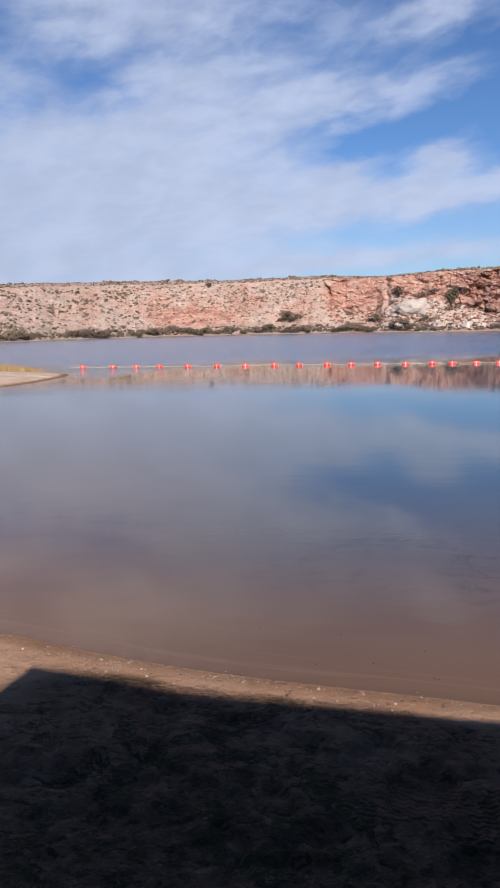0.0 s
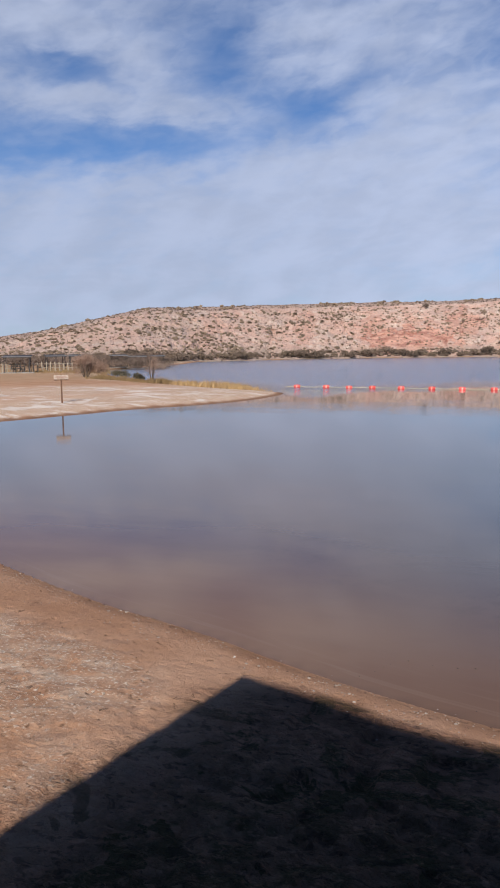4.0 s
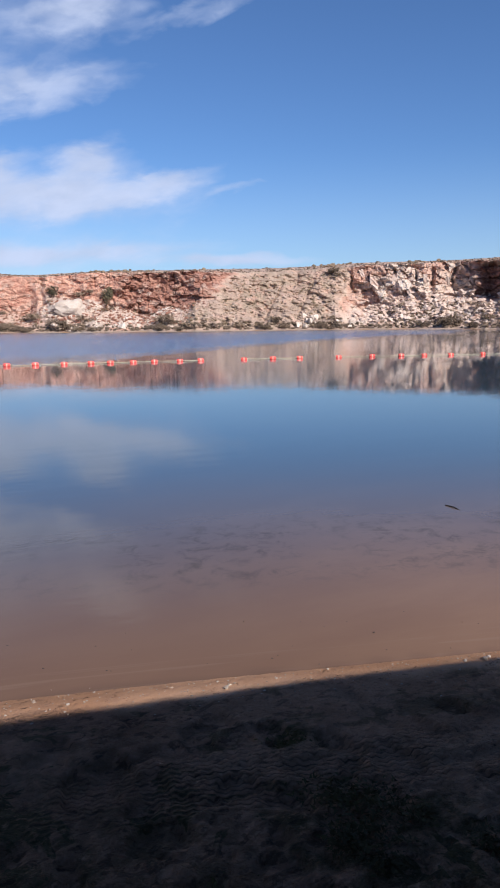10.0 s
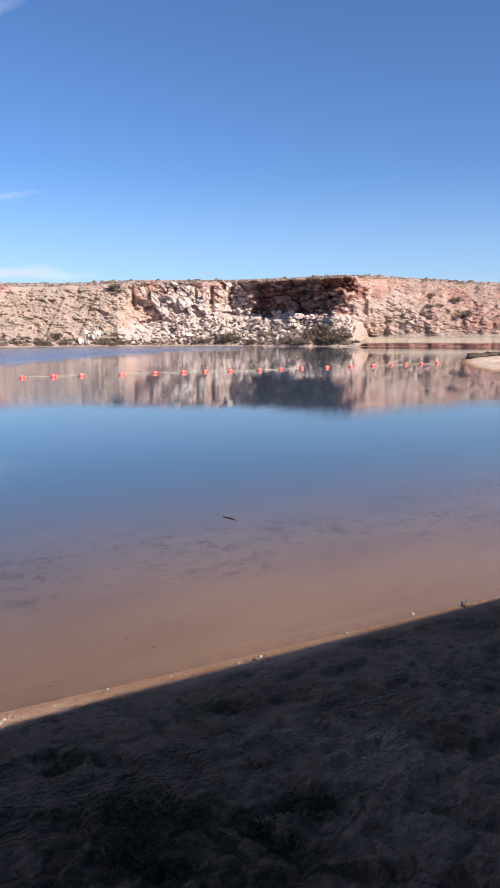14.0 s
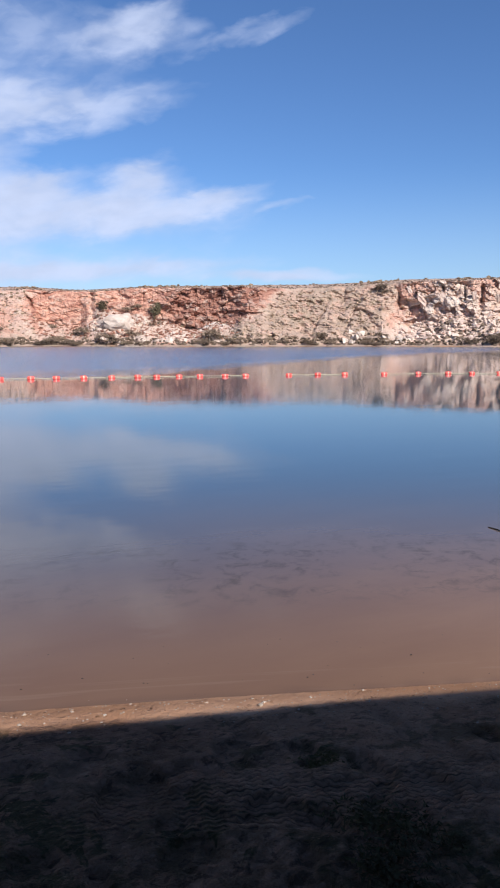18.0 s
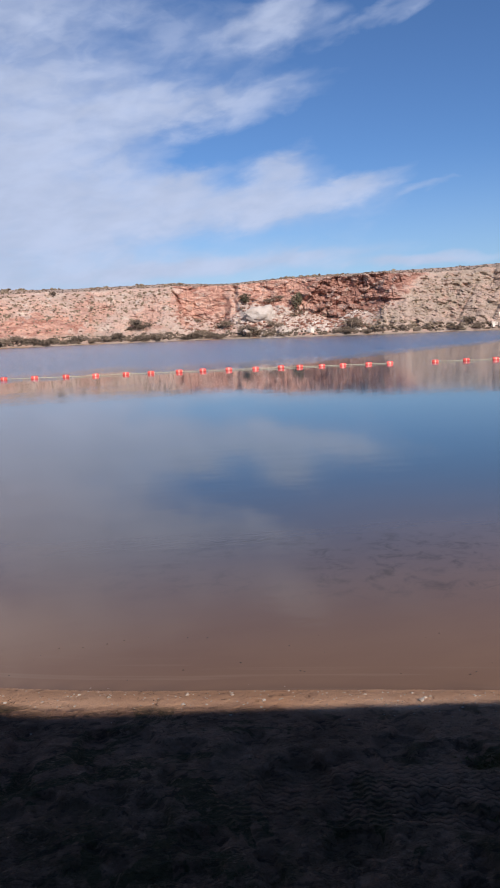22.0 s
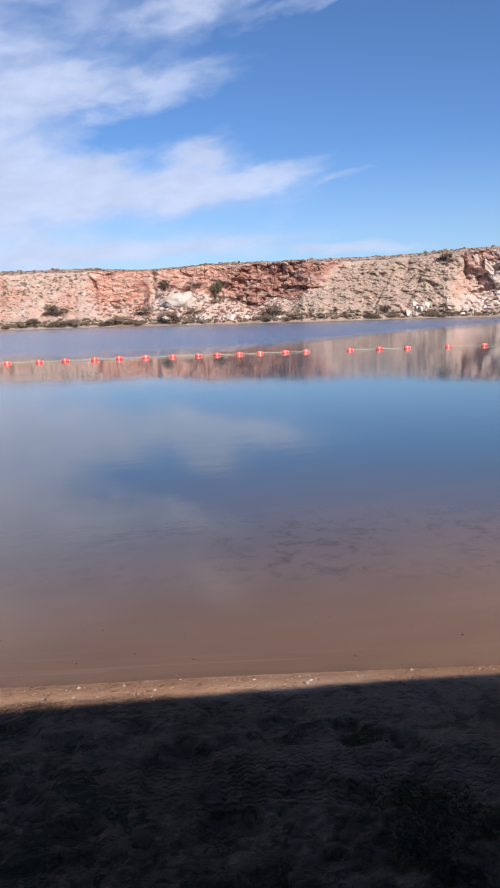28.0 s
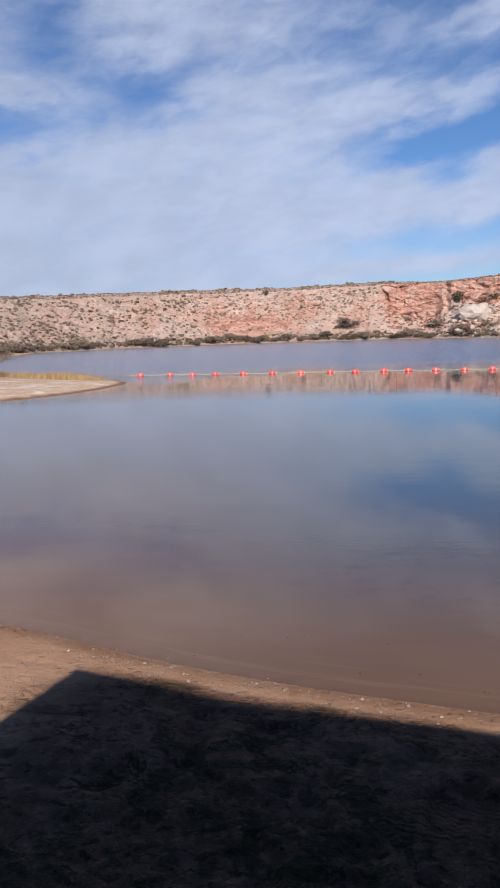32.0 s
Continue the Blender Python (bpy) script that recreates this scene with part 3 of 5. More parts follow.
def grid_faces(rows, cols, closed=False):
    i, j = np.meshgrid(np.arange(rows - 1), np.arange(cols if closed else cols - 1), indexing="ij")
    k = (j + 1) % cols
    return np.stack([i * cols + j, i * cols + k, (i + 1) * cols + k, (i + 1) * cols + j], -1).reshape(-1, 4)


def thing(name, label, category, group="", kind=""):
    return tagged(new(name), label, category, group, kind)


def part(name, bm, material, parent=None, label="", smooth=False):
    me = bpy.data.meshes.new(name)
    if smooth:
        for face in bm.faces:
            face.smooth = True
    bm.to_mesh(me)
    bm.free()
    me.materials.append(material)
    ob = new(name, me)
    ob.parent = parent
    return tagged(ob, label)


def box(bm, size, m=None, bevel=0.0):
    made = bmesh.ops.create_cube(bm, size=1.0, matrix=(m or Matrix()) @ Matrix.Diagonal((*size, 1)))
    if bevel:
        edges = list({e for v in made["verts"] for e in v.link_edges})
        bmesh.ops.bevel(bm, geom=edges, offset=bevel, segments=2, affect="EDGES")
    return bm


def rod(bm, a, b, ra, rb=None, sides=8):
    a, b = Vector(a), Vector(b)
    turn = (b - a).to_track_quat("Z", "Y").to_matrix().to_4x4()
    bmesh.ops.create_cone(bm, cap_ends=True, segments=sides, radius1=ra, radius2=ra if rb is None else rb, depth=(b - a).length, matrix=Matrix.Translation((a + b) / 2) @ turn)
    return bm


def hull_rock(rng, long=1.0, wide=0.8, tall=0.7, points=12):
    bm = bmesh.new()
    for n in range(points):
        v = Vector((rng.uniform(-1, 1), rng.uniform(-1, 1), rng.uniform(-1, 1)))
        v = v / max(abs(v.x), abs(v.y), abs(v.z), 0.3) * rng.uniform(0.72, 1.0)
        bm.verts.new((v.x * long / 2, v.y * wide / 2, v.z * tall / 2 + tall * 0.36))
    made = bmesh.ops.convex_hull(bm, input=list(bm.verts))
    bmesh.ops.delete(bm, geom=list({g for g in made["geom_interior"] if isinstance(g, bmesh.types.BMVert)}), context="VERTS")
    return bm


def sprays(rng, count, wide, tall, blade, dome=True, thin=0.4):
    """Many small leaf blades in an uneven dome: vertices and triangles."""
    lumps = [(rng.uniform(-0.35, 0.35), rng.uniform(-0.35, 0.35), rng.uniform(0.3, 0.75), rng.uniform(0.18, 0.34)) for _ in range(7)]
    verts, faces = [], []
    for n in range(count):
        cx, cy, cz, size = lumps[n % 7]
        v = Vector((rng.gauss(0, 1), rng.gauss(0, 1), rng.gauss(0, 1))).normalized() * size * rng.uniform(0.4, 1.08)
        p = Vector(((cx + v.x) * wide, (cy + v.y) * wide, max(0.02, cz + v.z) * tall))
        a = Vector((rng.gauss(0, 1), rng.gauss(0, 1), rng.gauss(0.6, 1))).normalized() * blade * rng.uniform(0.6, 1.4)
        b = Vector((rng.gauss(0, 1), rng.gauss(0, 1), rng.gauss(0, 1))).normalized() * blade * thin
        k = len(verts)
        verts += [p - b, p + b, p + a]
        faces.append((k, k + 1, k + 2))
    return verts, faces


def blades(name, verts, faces, material, parent=None):
    me = bpy.data.meshes.new(name)
    me.from_pydata(verts, [], faces)
    me.materials.append(material)
    ob = new(name, me)
    ob.parent = parent
    return ob


# ---- plan of the lake ----
NEAR_SHORE = [(60, 24), (46, 11), (28, 3.2), (14, 3.4), (8.9, 4.82), (7.2, 5.28), (5.9, 5.66), (4.4, 6.08), (2.0, 6.78), (-0.4, 7.38), (-2.2, 8.05), (-3.6, 8.75), (-5.9, 9.5), (-10.2, 11.7), (-16, 15), (-22, 19.5), (-25, 24.5), (-25.3, 28.8)]
PENINSULA = [(-24.9, 31.4), (-22.7, 36.3), (-20.2, 42.3), (-17.6, 45.2), (-15.4, 50.0), (-14.6, 56.8), (-15.6, 59.4), (-18.5, 60.8), (-24, 65), (-31, 71), (-40, 78.5), (-49, 92), (-57, 104), (-63.5, 115)]
INLET = [(-63, 121), (-64, 136), (-65, 158), (-72, 185)]
SPIT = [(190, 25), (150, 46), (118, 60), (100, 58), (91, 53.2), (80, 46.2), (71.5, 40), (66.5, 35.6), (63, 30)]
BANK_AZ = [-64, -45, -40, -36, -33, -28, -25, -21, -14, -8, -2.5, 3, 6, 10, 13, 15.6, 19, 22, 24, 27, 30, 34, 38, 42, 46, 50, 51.5, 54, 60, 70, 86]
BANK_FOOT = [300, 240, 205, 192, 185, 178, 183, 200, 222, 236, 244, 248, 248, 245, 241, 238, 235, 233, 234, 238, 240, 243, 243, 238, 230, 224, 223, 222, 217, 215, 215]
BANK_TOP = [360, 300, 260, 245, 238, 230, 233, 246, 264, 275, 282, 282, 276, 269, 264, 261, 256, 250, 256, 270, 280, 275, 268, 270, 255, 234, 242, 266, 282, 284, 284]
BANK_RISE = [0.1, 0.1, 0.1, 0.98, 1.39, 2.5, 3.12, 3.16, 3.3, 3.36, 3.34, 3.48, 3.54, 3.36, 3.6, 3.72, 3.79, 3.82, 3.82, 3.84, 3.92, 4.16, 4.2, 4.2, 4.32, 4.48, 4.48, 4.38, 3.85, 3.2, 2.6]
CLIFF_AZ = [-70, 5.0, 5.7, 6.5, 9.6, 10.35, 11.1, 21.2, 22.0, 22.8, 33.0, 33.9, 35.0, 51.1, 51.8, 52.6, 90]
CLIFF_SHARE = [0, 0, 0.5, 1, 1, 0.35, 1, 1, 0.5, 0, 0, 0.6, 1, 1, 0.5, 0, 0]
EYE = 3.8


def foot(az):
    return np.interp(az, BANK_AZ, BANK_FOOT)


FAR_SHORE = [tuple(bearing_point(a, float(foot(a)))[:2]) for a in np.arange(-20.0, 81.0, 2.5)]
OUTLINE = np.array(NEAR_SHORE + PENINSULA + INLET + FAR_SHORE + SPIT)


def smoothed(points, rounds=2):
    for _ in range(rounds):
        after = np.roll(points, -1, axis=0)
        points = np.stack([points * 0.75 + after * 0.25, points * 0.25 + after * 0.75], 1).reshape(-1, 2)
    return points


SHORE = smoothed(OUTLINE, 2)


def inland(x, y):
    """Metres from the shoreline: on land above zero, in the lake below."""
    out, inside = np.full(x.shape, 1e9), np.zeros(x.shape, bool)
    for (ax, ay), (bx, by) in zip(SHORE, np.roll(SHORE, -1, axis=0)):
        dx, dy = bx - ax, by - ay
        t = np.clip(((x - ax) * dx + (y - ay) * dy) / (dx * dx + dy * dy), 0, 1)
        out = np.minimum(out, (x - ax - t * dx) ** 2 + (y - ay - t * dy) ** 2)
        if ay != by:
            inside ^= ((ay > y) != (by > y)) & (x < dx * (y - ay) / dy + ax)
    return np.sqrt(out) * np.where(inside, -1, 1)


def ground_height(x, y, d=None):
    d = inland(x, y) if d is None else d
    r, az = np.hypot(x, y), np.degrees(np.arctan2(x, y))
    near = eased(26, 14, r)
    most = 0.40 + 0.65 * near + 0.15 * eased(80, 120, r)
    up = most * (1 - np.exp(-np.maximum(d, 0) * (0.15 + 0.01 * near) / most))
    down = -0.055 * np.maximum(-d, 0) - 0.0015 * np.minimum(np.maximum(-d, 0), 60) ** 2
    z = np.where(d > 0, up, np.maximum(down, -6))
    land = eased(0.2, 3.0, d)
    z = z + land * (0.018 * fractal(x * 0.45, y * 0.45, 3, 3.0) + (0.010 * fractal(x * 2.2, y * 2.2, 3, 8.0, 0.6) + 0.015 * (0.3 + 0.7 * eased(-4.5, 0.0, x)) * fractal(x * 8.0, y * 8.0, 3, 18.0, 0.65)) * (0.3 + 0.7 * near))
    dents = lattice(x * 2.9, y * 2.9, 21.0)
    trodden = 0.25 + 0.75 * eased(-3.5, 0.5, x)
    z = z - near * trodden * eased(0.3, 1.0, d) * 0.055 * eased(0.66, 0.78, dents) - near * trodden * eased(0.6, 1.6, d) * 0.038 * eased(0.62, 0.78, lattice(x * 5.3 + 3, y * 5.3, 27.0))
    # rise below the far bank
    f, t = foot(az), np.interp(az, BANK_AZ, BANK_TOP)
    top = EYE + t * np.tan(np.radians(np.interp(az, BANK_AZ, BANK_RISE)))
    seen = eased(-66, -62, az) * eased(90, 84, az)
    return z + seen * (top - 2.2) * np.clip((r - f - 14) / (t + 100 - f - 14), 0, 1)


# ---- ground ----
FINE = np.arange(-64.0, 86.01, 0.2)
TURNS = np.concatenate([FINE, np.arange(89.0, 294.0, 3.0)])
RINGS = np.concatenate([[0.01], np.linspace(0.3, 2.4, 8), np.arange(2.45, 11.0, 0.042), np.geomspace(11.05, 70, 110), np.linspace(71, 300, 70), np.geomspace(310, 4600, 16)])
AZ, RR = np.meshgrid(TURNS, RINGS)
GX, GY = RR * np.sin(np.radians(AZ)), RR * np.cos(np.radians(AZ))
GD = inland(GX, GY)
GZ = ground_height(GX, GY, GD)
crust = eased(0.9, 2.0, GD) * eased(6.5, 3.0, GD) * np.clip(0.75 + 0.7 * fractal(GX * 0.22, GY * 0.22, 3, 12.0), 0, 1) * (0.35 + 0.65 * eased(1.0, -4.0, GX))
wet = eased(0.40, 0.05, GD) * 0.6 * eased(30, 20, RR) + 0.9 * eased(20, 28, RR) * eased(0.7, 0.25, GD) + eased(0.0, -2.0, GD) * 0.35
inside = GX + 2.44 + 0.255 * (6.98 - GY)  # metres into the pavilion's shade from its left edge
# sand darkened in colour where the roof's shadow falls
shade_tone = eased(-0.7, 1.0, inside + 0.4 * fractal(GX * 0.5, GY * 0.5, 3, 61.0)) * eased(0.40, 0.70, GD + 0.20 * eased(1.0, 4.0, GX) + 0.12 * fractal(GX * 1.1, GY * 1.1, 3, 66.0)) * eased(40, 20, RR)
shade_tone = shade_tone * (1 - 0.12 * eased(-1.0, 2.5, GX))
pen = eased(20, 28, RR) * eased(0.4, 0.9, GD) * eased(75, 62, RR)
pen = np.maximum(pen, eased(50, 56, RR) * eased(50, 54, AZ) * eased(100, 90, AZ) * eased(0.4, 1.8, GD) * eased(150, 120, RR))
crust = np.maximum(crust, pen * np.clip(0.62 + 0.6 * fractal(GX * 0.16, GY * 0.16, 3, 15.0), 0, 1))
shade_tone = shade_tone * (1 - 0.30 * eased(1.5, 5.0, GX))
crust = crust * (1 - 0.9 * shade_tone)
crust = np.maximum(crust, 0.30 * eased(1.1, 0.5, np.hypot((GX - 4.85) / 0.55, (GY - 3.15) / 0.28) + 0.3 * fractal(GX * 2.1, GY * 2.1, 3, 47.0)))
# this cover also deepens the shade inland; the blobs below are weed mats
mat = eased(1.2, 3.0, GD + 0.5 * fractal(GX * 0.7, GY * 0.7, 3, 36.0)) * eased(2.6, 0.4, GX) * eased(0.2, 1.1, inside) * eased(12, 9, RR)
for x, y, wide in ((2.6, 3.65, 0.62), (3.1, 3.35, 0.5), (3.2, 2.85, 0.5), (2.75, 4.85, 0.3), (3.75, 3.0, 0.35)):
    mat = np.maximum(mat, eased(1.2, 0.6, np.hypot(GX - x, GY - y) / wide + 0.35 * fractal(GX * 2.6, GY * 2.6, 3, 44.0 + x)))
weed = eased(-1.6, -4.0, GD) * eased(40, 20, RR)
dry = eased(70, 95, RR) * eased(0, 3, GD) * 0.8 * eased(54, 50, AZ)
ground = sheet("ground", np.stack([GX, GY, GZ], -1).reshape(-1, 3), grid_faces(*GX.shape, closed=True), GROUND, {"crust": crust, "wet": wet, "weed": weed, "dry": dry, "shade_tone": shade_tone, "pen": pen, "mat": mat})
tagged(ground, "sandy lake beach with footprints, tread marks and salt crust", "ground", kind="structure")

# ---- water ----
AZ, RR = np.meshgrid(np.arange(-78.0, 110.1, 0.3), np.concatenate([np.geomspace(3.0, 40, 110), np.geomspace(41, 330, 70)]))
WX, WY = RR * np.sin(np.radians(AZ)), RR * np.cos(np.radians(AZ))
WD = np.maximum(-inland(WX, WY), 0)
calm_reach = np.interp(AZ, [-64, -10, 10, 18, 24, 29, 35, 42, 48], [68, 68, 70, 76, 92, 108, 132, 172, 300])
ruffle = eased(np.interp(AZ, [-5, 10, 20], [0.86, 0.88, 0.93]), 1.26, (RR + 7 * fractal(AZ * 0.16, RR * 0.02, 3, 4.0)) / calm_reach) * (0.7 + 0.3 * eased(-30, 0, AZ))
water = sheet("water", np.stack([WX, WY, 0 * WX], -1).reshape(-1, 3), grid_faces(*WX.shape), WATER, {"murk": eased(0.0, 0.1, WD) * 0.2 + 0.8, "off": WD, "silt": np.exp(-(WD / (5.4 + 1.8 * eased(0, 6, WX))) ** 1.8) * (0.12 + 0.85 * eased(34, 16, RR)) + 0.50 * eased(14, -18, AZ) * eased(2, 9, WD), "weed": eased(2.2, 3.2, WD) * eased(7.0, 5.0, WD) * (0.25 + 0.75 * eased(-1, 4, WX)), "ruffle": ruffle, "mud": 0.55 * eased(7.5, 2.5, WX) * eased(-4.5, 0.5, WX) * eased(9.0, 5.0, WD) * eased(40, 20, RR)})
tagged(water, "calm lake water, clear and reddish over the shallows", "water", kind="structure")

# ---- far bank ----
cols = np.arange(-64.0, 86.01, 0.085)
f, t = foot(cols), np.interp(cols, BANK_AZ, BANK_TOP)
f = f + 1.3 * fractal(cols * 0.9, cols * 0, 3, 2.0)
rise = np.interp(cols, BANK_AZ, BANK_RISE)
top = EYE + t * np.tan(np.radians(rise - 0.15)) + 0.30 * fractal(cols * 1.1, cols * 0, 4, 6.0)
skyline = EYE + (t + 38) * np.tan(np.radians(rise)) + 0.10 * fractal(cols * 0.8, cols * 0, 3, 46.0)
cl = np.interp(cols, CLIFF_AZ, CLIFF_SHARE)
spread_out = np.convolve(np.pad(cl, 12, mode="edge"), np.ones(25) / 25, mode="valid")
cl = np.where((cols > 18) & (cols < 30), spread_out, cl)
ledge = np.interp(cols, [0, 5.4, 6.4, 7.4, 9.5, 10.4, 11.4, 13.4, 14.6, 16, 20.5, 22, 23, 33.6, 35, 38, 42, 44, 49, 51.5], [0.7, 0.78, 0.52, 0.40, 0.36, 0.5, 0.62, 0.58, 0.46, 0.35, 0.36, 0.42, 0.6, 0.4, 0.34, 0.42, 0.46, 0.48, 0.48, 0.4])
ledge = ledge + 0.06 * fractal(cols * 0.55, cols * 0, 3, 75.0, 0.55)
mr = (f + 0.56 * (t - f)) * (1 - cl) + (t - 2.5) * cl
mz = 0.52 * top * (1 - cl) + ledge * top * cl
ROWS_BANK = [(f - 3, -0.8 + 0 * f, 4), (f, 0.05 + 0 * f, 6), (f + 3 + 19 * eased(51.3, 53.0, cols), 0.9 + 1.5 * eased(51.3, 53.0, cols), 60), (mr, mz, 64), (t, top, 10), (t + 7, top + 0.55, 12), (t + 38, skyline, 2), (t + 130, skyline - 2.0, 1)]
br, bz = [], []
for (r0, z0, n), (r1, z1, _) in zip(ROWS_BANK, ROWS_BANK[1:]):
    for k in range(n):
        br.append(r0 + (r1 - r0) * k / n), bz.append(z0 + (z1 - z0) * k / n)
br.append(ROWS_BANK[-1][0]), bz.append(ROWS_BANK[-1][1])
BR, BZ = np.array(br), np.array(bz)
BAZ = np.broadcast_to(cols, BR.shape).copy()
FIRST_FACE, FIRST_TOP = 70, 134
row = np.arange(len(BR))[:, None] + 0 * BR
on_slope = eased(8, 16, row) * eased(FIRST_TOP + 12, FIRST_TOP + 4, row)
U = BAZ * 4.25  # metres along the bank
ragged = BAZ + 0.75 * fractal(BZ * 0.22, U * 0.10, 3, 63.0) + 0.35 * fractal(BZ * 0.9, U * 0.5, 2, 65.0) + (BZ - 9) * (-0.25 * eased(17.5, 20, BAZ) * eased(30, 27, BAZ) - 0.04 * eased(31, 33, BAZ) * eased(39, 36, BAZ) - 0.07 * eased(47, 50, BAZ))
CLB = np.interp(ragged, CLIFF_AZ, CLIFF_SHARE)
face = CLB * eased(FIRST_FACE - 4, FIRST_FACE + 3, row) * eased(FIRST_TOP + 3, FIRST_TOP - 1, row)
talus = CLB * eased(10, 18, row) * (1 - face) * (row < FIRST_TOP)
# round the shoulder of the plain slopes
BZ -= (1 - CLB) * 1.3 * eased(FIRST_FACE + 35, FIRST_TOP, row) * eased(FIRST_TOP + 16, FIRST_TOP, row) * 0.4
gully = np.abs(fractal(U * 0.045 + 0.3 * fractal(U * 0.02, BZ * 0.05, 2, 1.0), BR * 0.035, 3, 31.0))
BR += on_slope * (1 - CLB) * (1.6 * fractal(U * 0.03, BZ * 0.04, 3, 5.0) + 0.8 * (0.35 - gully) * -1.0)
lumps_n = fractal(U * 0.16, BR * 0.2, 4, 14.0, 0.6)
hum = fractal(U * 0.20 + BZ * 0.22, BZ * 0.42 - U * 0.03, 4, 24.0, 0.62)
knobs = fractal(U * 0.62, BZ * 1.05, 3, 84.0, 0.6)
calm_rim = eased(FIRST_TOP + 1, FIRST_TOP - 12, row)
rugged = 0.75 + 0.4 * eased(23, 26, BAZ) * eased(36, 34, BAZ)
BZ += on_slope * (0.12 + 0.88 * calm_rim) * (1 - face) * 0.4 * lumps_n
BR -= on_slope * calm_rim * (1 - CLB * eased(50.5, 49.5, BAZ)) * rugged * (1.0 * hum + 0.85 * knobs + 0.25 * eased(23, 26, BAZ) * eased(36, 33, BAZ) * hum)
cell, gap = blocks(U * 0.17 + 0.35 * fractal(U * 0.1, BZ * 0.3, 2, 3.0), BZ * 0.34 + 0.3 * fractal(U * 0.13, BZ * 0.1, 2, 6.0), 2.0)
small, _ = blocks(U * 0.55, BZ * 0.9 + 0.2 * fractal(U * 0.2, BZ * 0.2, 2, 8.0), 7.0)
beds = lattice(BZ * 0.75 + 0.25 * fractal(U * 0.04, BZ * 0, 2, 2.0), BZ * 0, 17.0) - 0.5
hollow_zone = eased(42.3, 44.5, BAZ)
jumble = eased(34, 36, BAZ) * eased(44, 42.5, BAZ)
lean_u = U * 0.86 + BZ * 0.62
slab, slab_gap = blocks(lean_u * 0.23 + 0.2 * fractal(U * 0.2, BZ * 0.2, 2, 3.5), (BZ - U * 0.35) * 0.20, 31.0)
chip, chip_gap = blocks(lean_u * 0.75, (BZ - U * 0.35) * 0.62, 37.0)
joints = np.abs(fractal(U * 0.34, BZ * 0.06, 2, 52.0))
layered = -2.6 * (cell - 0.45) - 1.1 * (small - 0.5) - 0.6 * beds + 0.6 * eased(0.16, 0.0, joints) + 0.5 * eased(0.10, 0.0, gap) - 0.95 * fractal(U * 0.45, BZ * 0.5, 4, 19.0, 0.6)
jumbled = -2.9 * (slab - 0.5) - 1.3 * (chip - 0.5) + 1.2 * eased(0.10, 0.01, slab_gap) + 0.4 * eased(0.10, 0.0, chip_gap) - 0.5 * fractal(U * 0.6, BZ * 0.6, 3, 19.0, 0.6)
cut = layered * (1 - jumble) + jumbled * jumble
caves = eased(0.15, 0.7, fractal(U * 0.11, BZ * 0.28, 3, 93.0))
big = 2.6 * caves * (1 - 0.5 * hollow_zone) * (1 - 0.6 * jumble) * (0.3 + 0.7 * eased(30, 35, BAZ)) + 2.4 * fractal(U * 0.055, BZ * 0.03, 3, 11.0)
hollow = eased(42.0, 44.2, ragged) * eased(51.0, 49.6, ragged) + 0.2 * eased(18.0, 19.5, BAZ) * eased(22.6, 21.6, BAZ)
up = np.clip((row - FIRST_FACE) / (FIRST_TOP - FIRST_FACE), 0, 1)
for az, tilt, low, high, deep, wide in ((-0.8, 0.03, 7, 17, 1.6, 0.16), (-9.6, -0.05, 6, 17, 1.2, 0.2), (-15.2, 0.06, 5, 16, 1.2, 0.22), (-19.5, -0.05, 5, 14, 1.2, 0.22), (3.9, 0.05, 6, 16, 1.2, 0.15), (6.4, -0.1, 14, 18, 2.6, 0.16), (10.4, 0.0, 8, 19, 3.2, 0.32), (28.2, 0.12, 5, 17, 1.6, 0.2), (30.6, 0.1, 6, 18, 1.5, 0.2), (56.4, 0.1, 6, 19, 0.6, 0.3), (37.8, -0.03, 15, 21, 3.0, 0.2), (38.9, 0.02, 16, 21, 2.6, 0.16), (40.3, 0.0, 14, 21, 3.4, 0.28), (41.6, 0.03, 15, 21, 2.6, 0.18), (34.6, -0.05, 13, 20, 2.4, 0.25), (52.0, -0.1, 2, 7, 2.0, 0.3)):
    line = np.abs(BAZ - az - tilt * (BZ - 10) + 0.12 * fractal(BZ * 0.5, U * 0.05, 2, az)) / wide
    BR += deep * eased(1.0, 0.0, line) * eased(low - 2, low + 1, BZ) * eased(high + 1, high - 1, BZ) * (row < FIRST_TOP + 4)
slump = eased(1.15, 0.72, np.hypot((BAZ - 12.5) / 2.4, (BZ - 5.2) / 6.6) + 0.28 * fractal(U * 0.28, BZ * 0.42, 3, 57.0)) * (row < FIRST_TOP)
BR += face * (1 - slump) * ((cut + big) * (0.5 + 0.5 * eased(13, 17, BAZ)) + (5.2 + 3.4 * fractal(U * 0.19, BZ * 0.05, 3, 29.0)) * hollow * eased(0.0, 0.16, up) * eased(1.0, 0.90, up) + 1.6 * hollow * eased(0.10, 0.02, gap))
BR -= slump * (4.2 + 1.6 * fractal(U * 0.4, BZ * 0.55, 3, 58.0, 0.6))
rub, rub_gap = blocks(U * 0.42, BR * 0.42, 23.0)
BZ += talus * (0.7 * (rub - 0.4) + 0.5 * lumps_n - 0.7 * eased(0.12, 0.0, rub_gap)) * (0.4 + 0.6 * eased(33, 36, BAZ))
BZ += 0.5 * eased(51.4, 52.6, BAZ) * eased(4.1, 4.9, row) * eased(34, 10, row)
BR -= 2.7 * eased(51.4, 52.6, BAZ) * (row == 5)
BX, BY = BR * np.sin(np.radians(BAZ)), BR * np.cos(np.radians(BAZ))
